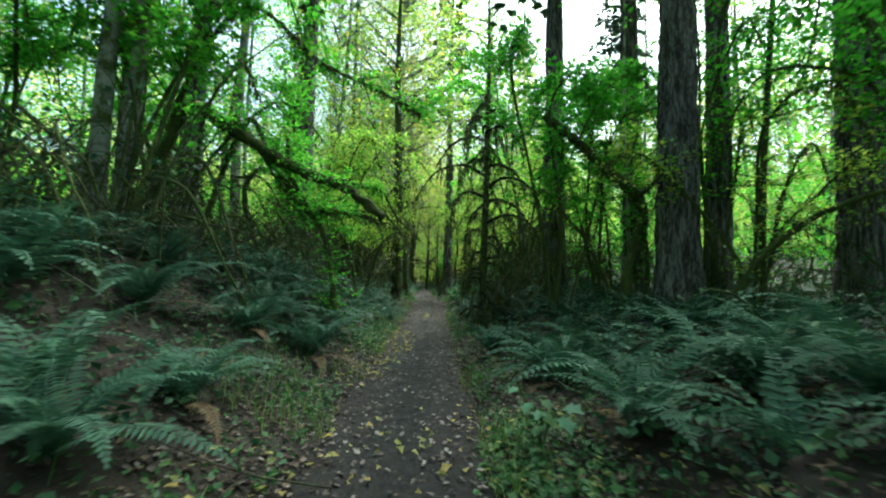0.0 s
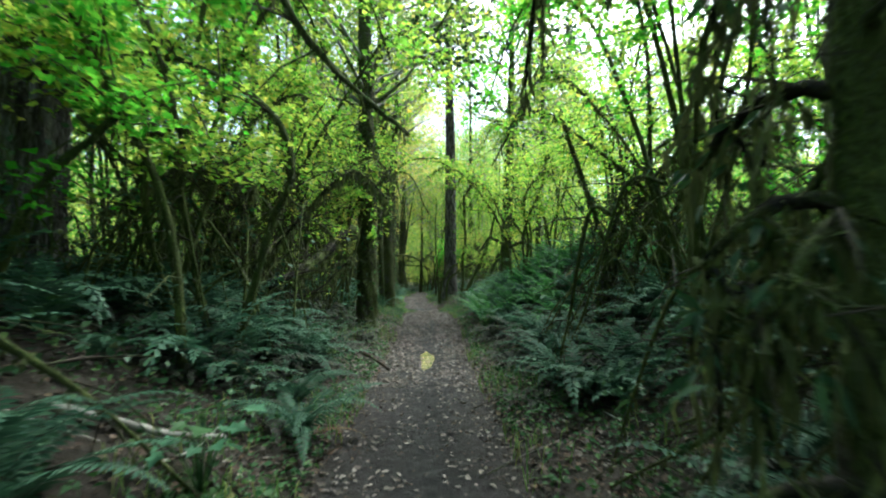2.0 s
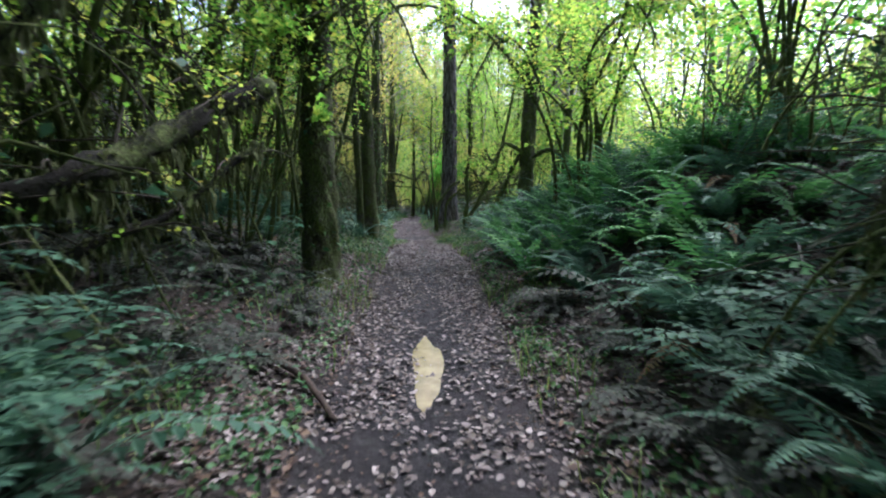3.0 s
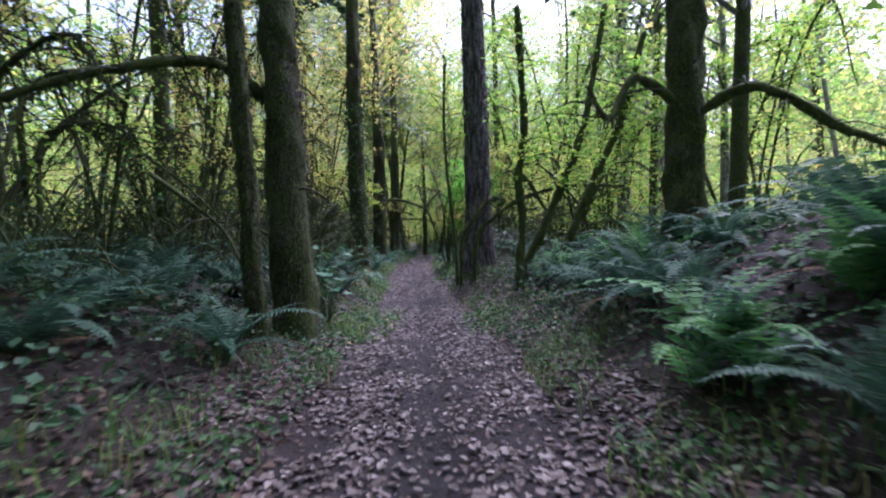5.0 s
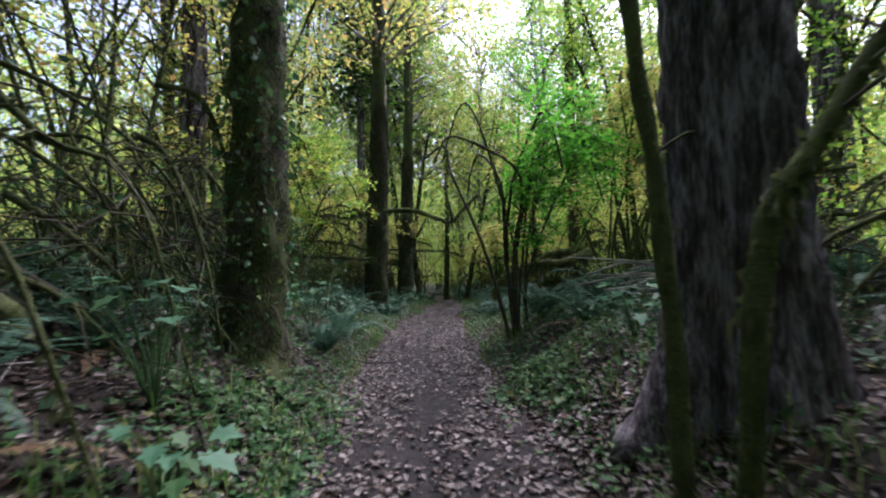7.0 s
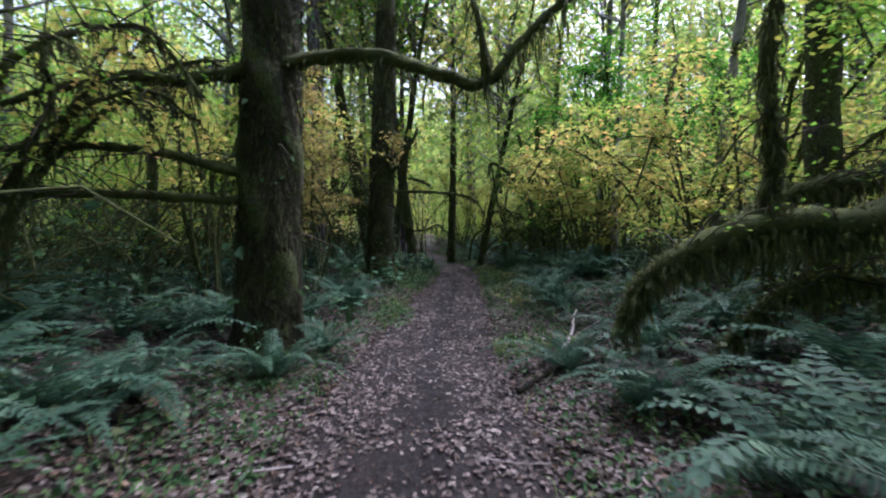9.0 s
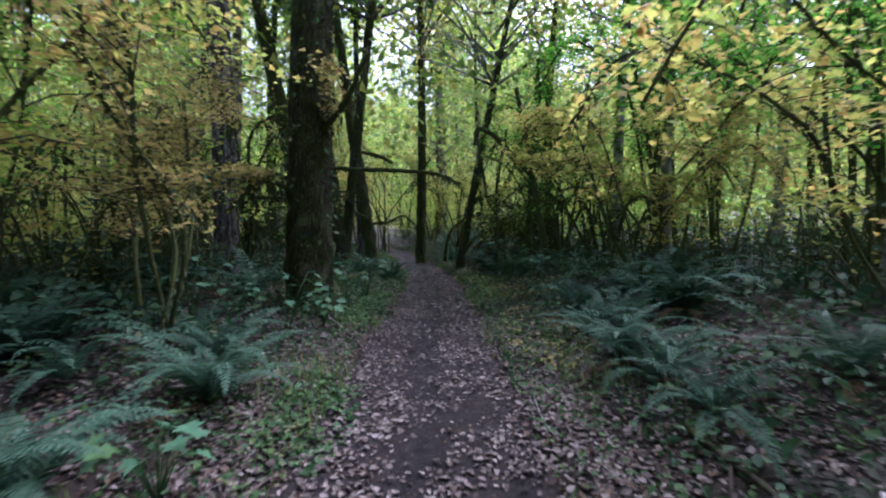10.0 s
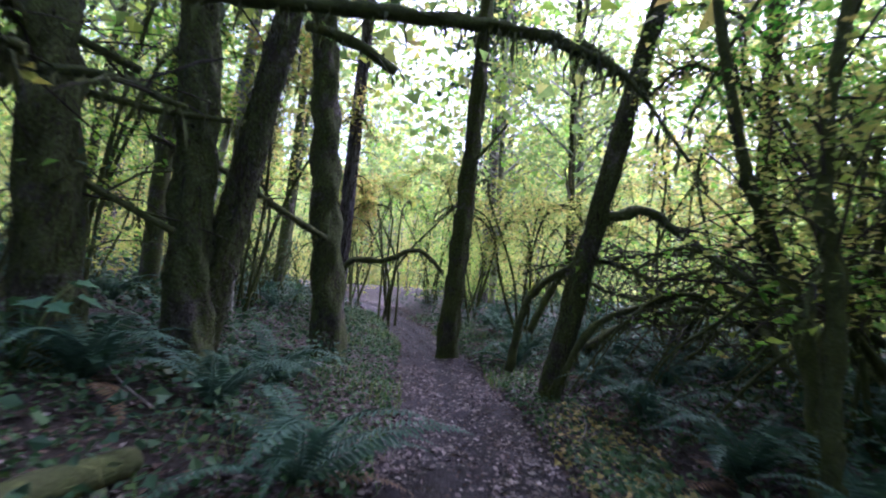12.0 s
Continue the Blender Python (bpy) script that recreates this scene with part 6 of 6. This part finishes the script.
def build_low_growth():
    rng = np.random.RandomState(67)
    x, y, u = sown(170000, -3, 72, 0.6, 3.6, rng, 1.3)
    amount = np.where((y > 31) & (y < 35.5), 0.35, 1.0) * np.interp(y, [-3, 16, 22, 28, 40, 48, 56, 72], [0.5, 0.6, 0.4, 0.75, 0.85, 0.45, 0.95, 0.7])
    keep = wave(x, y, 23, 1.3) + rng.uniform(-0.6, 0.6, len(x)) > 0.62 - 1.1 * amount
    x, y = x[keep], y[keep]
    h = rng.uniform(0.02, 0.2, len(x)) * (0.6 + 0.4 * wave(x, y, 29, 0.6))
    p = np.column_stack([x, y, ground_z(x, y) + h])
    tagged(new("ground_cover", raw_mesh("ground_cover", *leaves(p, rng.uniform(0.03, 0.07, len(p)), DIAMOND, rng, 0.62), HERB, False)),
           "low green leafy plants beside the trail", "ground cover", kind="stuff")
    # patches of low herbs: place, half-widths, number of leaves
    ps = []
    for cx, cy, rx, ry, n in ((-3.85, 54.6, 0.55, 1.9, 4480), (-1.7, 56.3, 0.4, 0.9, 1440), (-3.0, 36.0, 0.6, 1.8, 3520), (-2.1, 30.6, 0.55, 2.2, 2080), (-0.25, 30.6, 0.45, 1.8, 1280), (1.0, 2.6, 0.5, 1.6, 2080),
                              (-1.4, 9.5, 0.4, 2.6, 2560), (-1.5, 11.8, 0.5, 1.0, 1440), (-0.9, 37.5, 0.5, 1.5, 2080), (0.6, 34.0, 0.9, 1.0, 900), (1.2, 35.2, 0.8, 1.2, 900), (-2.75, 33.6, 0.4, 1.0, 1100), (-3.6, 50.6, 0.4, 1.0, 1120), (-4.6, 57.0, 0.7, 1.2, 2080), (-1.6, 60.0, 0.4, 1.0, 960)):
        a, d = rng.uniform(0, 6.28, n), np.sqrt(rng.uniform(0, 1, n)) * rng.uniform(0.7, 1.1, n)
        hx, hy = cx + rx * d * np.cos(a), cy + ry * d * np.sin(a)
        ps.append(np.column_stack([hx, hy, ground_z(hx, hy) + rng.uniform(0.02, 0.17, n) * (1.15 - d) * (0.6 + 0.5 * wave(hx, hy, 47, 0.5))]))
        ps[-1] = ps[-1][wave(hx, hy, 43, 0.45) + rng.uniform(-0.5, 0.5, n) > 0.6 * d - 0.45]
    p = np.concatenate(ps)
    tagged(new("herb_patch", raw_mesh("herb_patch", *leaves(p, rng.uniform(0.035, 0.075, len(p)), LOBED, rng, 0.7), HERB, False)),
           "bright green herb carpet beside the trail", "ground cover", kind="stuff")
    x, y, u = sown(90000, -5, 78, 1.25, 9.0, rng, 1.2)
    lush = wave(x, y, 41, 1.5)
    keep = lush + rng.uniform(-0.4, 0.4, len(x)) > -0.2
    x, y, lush = x[keep], y[keep], lush[keep]
    p = np.column_stack([x, y, ground_z(x, y) + rng.uniform(0.03, 1, len(x)) ** 1.2 * (0.35 + 0.3 * lush)])
    tagged(new("undergrowth", raw_mesh("undergrowth", *leaves(p, rng.uniform(0.5, 1.05, len(p)) * np.interp(np.abs(x - trail_x(y)), [1.2, 4.5], [0.085, 0.16]), DIAMOND, rng, 0.55), UNDERGROWTH, False)),
           "dark green undergrowth on the forest floor", "undergrowth", kind="stuff")
    x, y, u = sown(26000, -20, 90, 8.0, 42.0, rng, 1.3)
    p = np.column_stack([x, y, ground_z(x, y) + rng.uniform(0.03, 0.55, len(x))])
    tagged(new("undergrowth", raw_mesh("undergrowth", *leaves(p, rng.uniform(0.25, 0.5, len(p)), DIAMOND, rng, 0.6), UNDERGROWTH, False)),
           "dark undergrowth deeper in the wood", "undergrowth", kind="stuff")
    x, y, u = sown(26000, -3, 72, 0.5, 1.6, rng, 1.4)
    keep = wave(x, y, 37, 1.6) + rng.uniform(-0.3, 0.3, len(x)) > 0.15
    x, y = x[keep], y[keep]
    n = len(x)
    b = np.column_stack([x, y, ground_z(x, y)])
    a, ln, w = rng.uniform(0, 6.28, n), rng.uniform(0.08, 0.28, n), 0.004
    d = np.column_stack([np.cos(a), np.sin(a), np.zeros(n)])
    sd = np.column_stack([-np.sin(a), np.cos(a), np.zeros(n)]) * w
    m = b + d * (ln * 0.25)[:, None] + np.column_stack([np.zeros(n), np.zeros(n), ln * 0.7])
    t = b + d * (ln * 0.75)[:, None] + np.column_stack([np.zeros(n), np.zeros(n), ln * 0.8])
    v = np.stack([b - sd, b + sd, m + sd * 0.8, m - sd * 0.8, t], 1).reshape(-1, 3)
    f = (np.array([[0, 1, 2], [0, 2, 3], [3, 2, 4]])[None] + (np.arange(n) * 5)[:, None, None]).reshape(-1, 3)
    tagged(new("grass", raw_mesh("grass", v, f, GRASS, False)), "thin grass tufts along the trail edge", "grass", kind="stuff")


build_low_growth()

LEAF_MESH = [raw_mesh("leaf", *leaves(np.zeros((1, 3)), [0.125], MAPLE, np.random.RandomState(k), 0.9, np.array([[0, 1.0, 0]])), m, False)
             for k, m in enumerate((BLUE_HERB, BLUE_HERB, HERB))]


def broad_herb(seed, count, tall):
    """A soft herb with large lobed leaves on thin stems."""
    rng = np.random.RandomState(800 + seed)
    t = thing("thimbleberry", "soft blue-green herb with broad lobed leaves", "plant", "broad-leaved herbs")
    stems = []
    for k in range(count):
        a, h = rng.uniform(0, 6.28), tall * rng.uniform(0.4, 1)
        d = np.array([math.cos(a), math.sin(a), 0])
        tip = d * rng.uniform(0.1, 0.5) * tall + [0, 0, h]
        stems.append(tube(glide([np.zeros(3), tip * 0.5 + [0, 0, 0.1], tip], 6), np.linspace(0.005, 0.002, 6), 4))
        ob = new("leaf", LEAF_MESH[rng.randint(3)])
        ob.parent, ob.location = t, tip
        ob.rotation_euler = (rng.uniform(-0.5, 0.2), rng.uniform(-0.3, 0.3), a - 1.57 + rng.uniform(-0.5, 0.5))
        s = rng.uniform(0.6, 1.15)
        ob.scale = (s, s, s)
    part("stem_work", join(stems), HERB, t, kind="stuff")
    return t


HERBS = [broad_herb(k, 16, (0.55, 0.7, 0.45)[k]) for k in range(3)]
HERB_AT = [(-2.5, 29.6), (-2.9, 30.2), (-3.61, 31.3), (-2.96, 30.9), (-3.3, 35.4), (-2.9, 34.9), (-4.15, 37.2), (-3.6, 38.8), (-4.41, 39.7), (-4.1, 49.3), (-4.4, 52.4), (-4.1, 53.0), (-4.4, 54.1), (-4.1, 54.5),
           (-4.67, 54.8), (-4.45, 55.0), (-3.92, 55.5), (-5.12, 52.7), (-4.31, 53.6), (-5.5, 52.3), (-0.6, 57.6), (-0.4, 57.2), (-0.9, 57.4), (-5.8, 59.3), (-0.15, 36.9), (0.81, 36.9), (-4.6, 56.0),
           (-1.7, 12.3), (-2.7, 20.2), (1.0, 3.0)]
rng = np.random.RandomState(71)
for i, (x, y) in enumerate(HERB_AT):
    m = Matrix.LocRotScale((x, y, gz(x, y) - 0.01), Euler((0, 0, rng.uniform(0, 6.28))), None)
    h = HERBS[i] if i < 3 else copy_thing(HERBS[i % 3], m)
    h.matrix_basis = m
    s = 1.45 if y > 57 or 29 < y < 32 else 1.1
    h.scale = (s, s, s)


# ---- fallen wood ----


def fallen(name, label, pts, r0, r1, material, seed, sides=8, moss=0.0, twigs=0):
    rng = np.random.RandomState(seed)
    pts = [np.array([x, y, gz(x, y) + h]) for x, y, h in pts]
    base = pts[0]
    t = thing(name, label, "log" if "log" in name else "branch", at=tuple(base))
    n = 24
    line = glide([p - base for p in pts], n) + 0.012 * np.cumsum(rng.normal(0, 0.5, (n, 3)), axis=0) * [1, 1, 0.2]
    rad = np.linspace(r0, r1, n)
    part("wood", tube(line, rad, sides, 0.1, rng), material, t)
    if moss:
        part("moss", strands([line], [rad], 200, moss, rng, 0.01, 0.6), STRAND, t, smooth=False, kind="stuff")
    for k in range(twigs):
        i = rng.randint(6, n - 2)
        d = rng.normal(0, 1, 3) * [1, 1, 0.3] + [0, 0, 0.15]
        part("side_twig", tube(glide([line[i], line[i] + d * 0.2, line[i] + d * 0.45], 6), np.linspace(rad[i] * 0.6, 0.003, 6), 5), material, t)


fallen("fallen_branch", "pale bleached stick lying in the grass", [(-2.6, 12.3, 0.05), (-2.14, 12.6, 0.06), (-1.9, 13.0, 0.05)], 0.03, 0.018, GREY_STICK, 1)
fallen("fallen_branch", "dark stick at the muddy trail edge", [(-2.1, 18.0, 0.1), (-1.6, 17.8, 0.06), (-1.2, 17.3, 0.03)], 0.035, 0.02, ROOT, 2)
fallen("fallen_branch", "bare grey stick leaning among fallen leaves", [(-1.2, 47.5, 0.03), (-0.9, 48.2, 0.12), (-0.75, 48.7, 0.3)], 0.025, 0.012, GREY_STICK, 3, twigs=2)
fallen("fallen_branch", "curved bare branch lying in leaves", [(-1.74, 46.7, 0.03), (-1.3, 47.0, 0.06), (-0.9, 47.3, 0.1)], 0.035, 0.02, TWIG, 4, twigs=2)
fallen("fallen_branch", "dark thin branch on leaf litter", [(-0.9, 49.9, 0.04), (-0.84, 49.1, 0.06), (-0.89, 48.2, 0.05)], 0.025, 0.01, TWIG, 5, twigs=2)
fallen("fallen_log", "mossy log lying beside the trail", [(-4.85, 56.6, 0.06), (-4.58, 57.4, 0.08), (-4.45, 58.6, 0.06)], 0.09, 0.07, MOSS, 6, 12, 0.06)
fallen("fallen_branch", "crooked bare branch on the forest floor", [(-5.3, 55.9, 0.06), (-5.0, 56.27, 0.06), (-4.6, 56.6, 0.05)], 0.05, 0.025, TWIG, 7)
fallen("fallen_log", "mossy fallen log with a sawn pale end", [(-6.6, 36.2, 0.6), (-5.2, 35.6, 0.5), (-3.6, 34.9, 0.42)], 0.07, 0.055, MOSS, 8, 12, 0.1)
fallen("fallen_log", "mossy log leaning in a brush tangle", [(-7.0, 34.8, 0.9), (-5.4, 35.2, 0.9), (-4.0, 35.8, 0.3)], 0.06, 0.04, TWIG, 9, 10, 0.08, 3)
fallen("fallen_branch", "pale broken stick lying in herbs", [(-4.0, 36.0, 0.05), (-4.13, 36.46, 0.06), (-4.35, 36.95, 0.1)], 0.028, 0.022, GREY_STICK, 10)
fallen("fallen_branch", "thin bare stick on leaf litter", [(1.0, 30.0, 0.03), (1.6, 30.3, 0.05), (2.2, 30.1, 0.04)], 0.018, 0.01, TWIG, 11, twigs=1)
fallen("fallen_branch", "pale dry twigs on the ground", [(-0.6, 54.0, 0.05), (-0.2, 54.3, 0.1), (0.3, 54.2, 0.16)], 0.02, 0.008, GREY_STICK, 12, twigs=5)
fallen("fallen_log", "root-covered mossy log under ferns", [(1.0, 16.2, 0.02), (1.2, 17.4, 0.05), (1.25, 18.8, 0.1)], 0.09, 0.06, DARK_LOG, 13, 12, 0.14)


def brush_pile():
    rng = np.random.RandomState(88)
    x, y = 1.5, 39.6
    t = thing("brush_pile", "heap of pale dead branches behind the fir", "brush", at=(x, y, gz(x, y)))
    for k in range(34):
        a, ln = rng.uniform(-0.6, 0.6) + rng.choice([0, 3.14]), rng.uniform(0.8, 2.0)
        d = np.array([math.cos(a), math.sin(a), rng.uniform(-0.1, 0.25)])
        o = np.array([rng.uniform(-0.8, 0.8), rng.uniform(-0.5, 0.5), rng.uniform(0.05, 0.55)])
        part("stick", tube(glide([o - d * ln / 2, o + [0, 0, 0.06], o + d * ln / 2], 8), np.linspace(0.02, 0.006, 8), 5, 0.1, rng), GREY_STICK, t)


brush_pile()


def ground_twigs():
    """Thin dead sticks strewn over the forest floor, more than one could count."""
    rng = np.random.RandomState(91)
    out = []
    for k in range(950):
        y = rng.uniform(-2, 68)
        x = float(trail_x(y)) + rng.choice([-1, 1]) * (0.75 + 4.2 * rng.uniform() ** 1.3)
        a, ln, up = rng.uniform(0, 6.28), rng.uniform(0.25, 1.1), rng.uniform(0, 0.16) * rng.choice([0.2, 1.0])
        d = np.array([math.cos(a), math.sin(a), 0])
        p = np.array([x, y, 0])
        q = [p - d * ln / 2, p + np.array([-d[1], d[0], 0]) * rng.uniform(-0.12, 0.12) * ln, p + d * ln / 2]
        for i, e in enumerate(q):
            e[2] = gz(e[0], e[1]) + 0.012 + up * i / 2
        r = rng.uniform(0.003, 0.010)
        out.append(tube(glide(q, 6), np.linspace(r, 0.5 * r, 6), 4))
    for m, words, pick in ((TWIG, "dark", [g for i, g in enumerate(out) if i % 4]), (GREY_STICK, "pale", out[::4])):
        tagged(new("fallen_twigs", raw_mesh("fallen_twigs", *join(pick), m)), words + " thin twigs strewn on the forest floor", "twigs", kind="stuff")


ground_twigs()
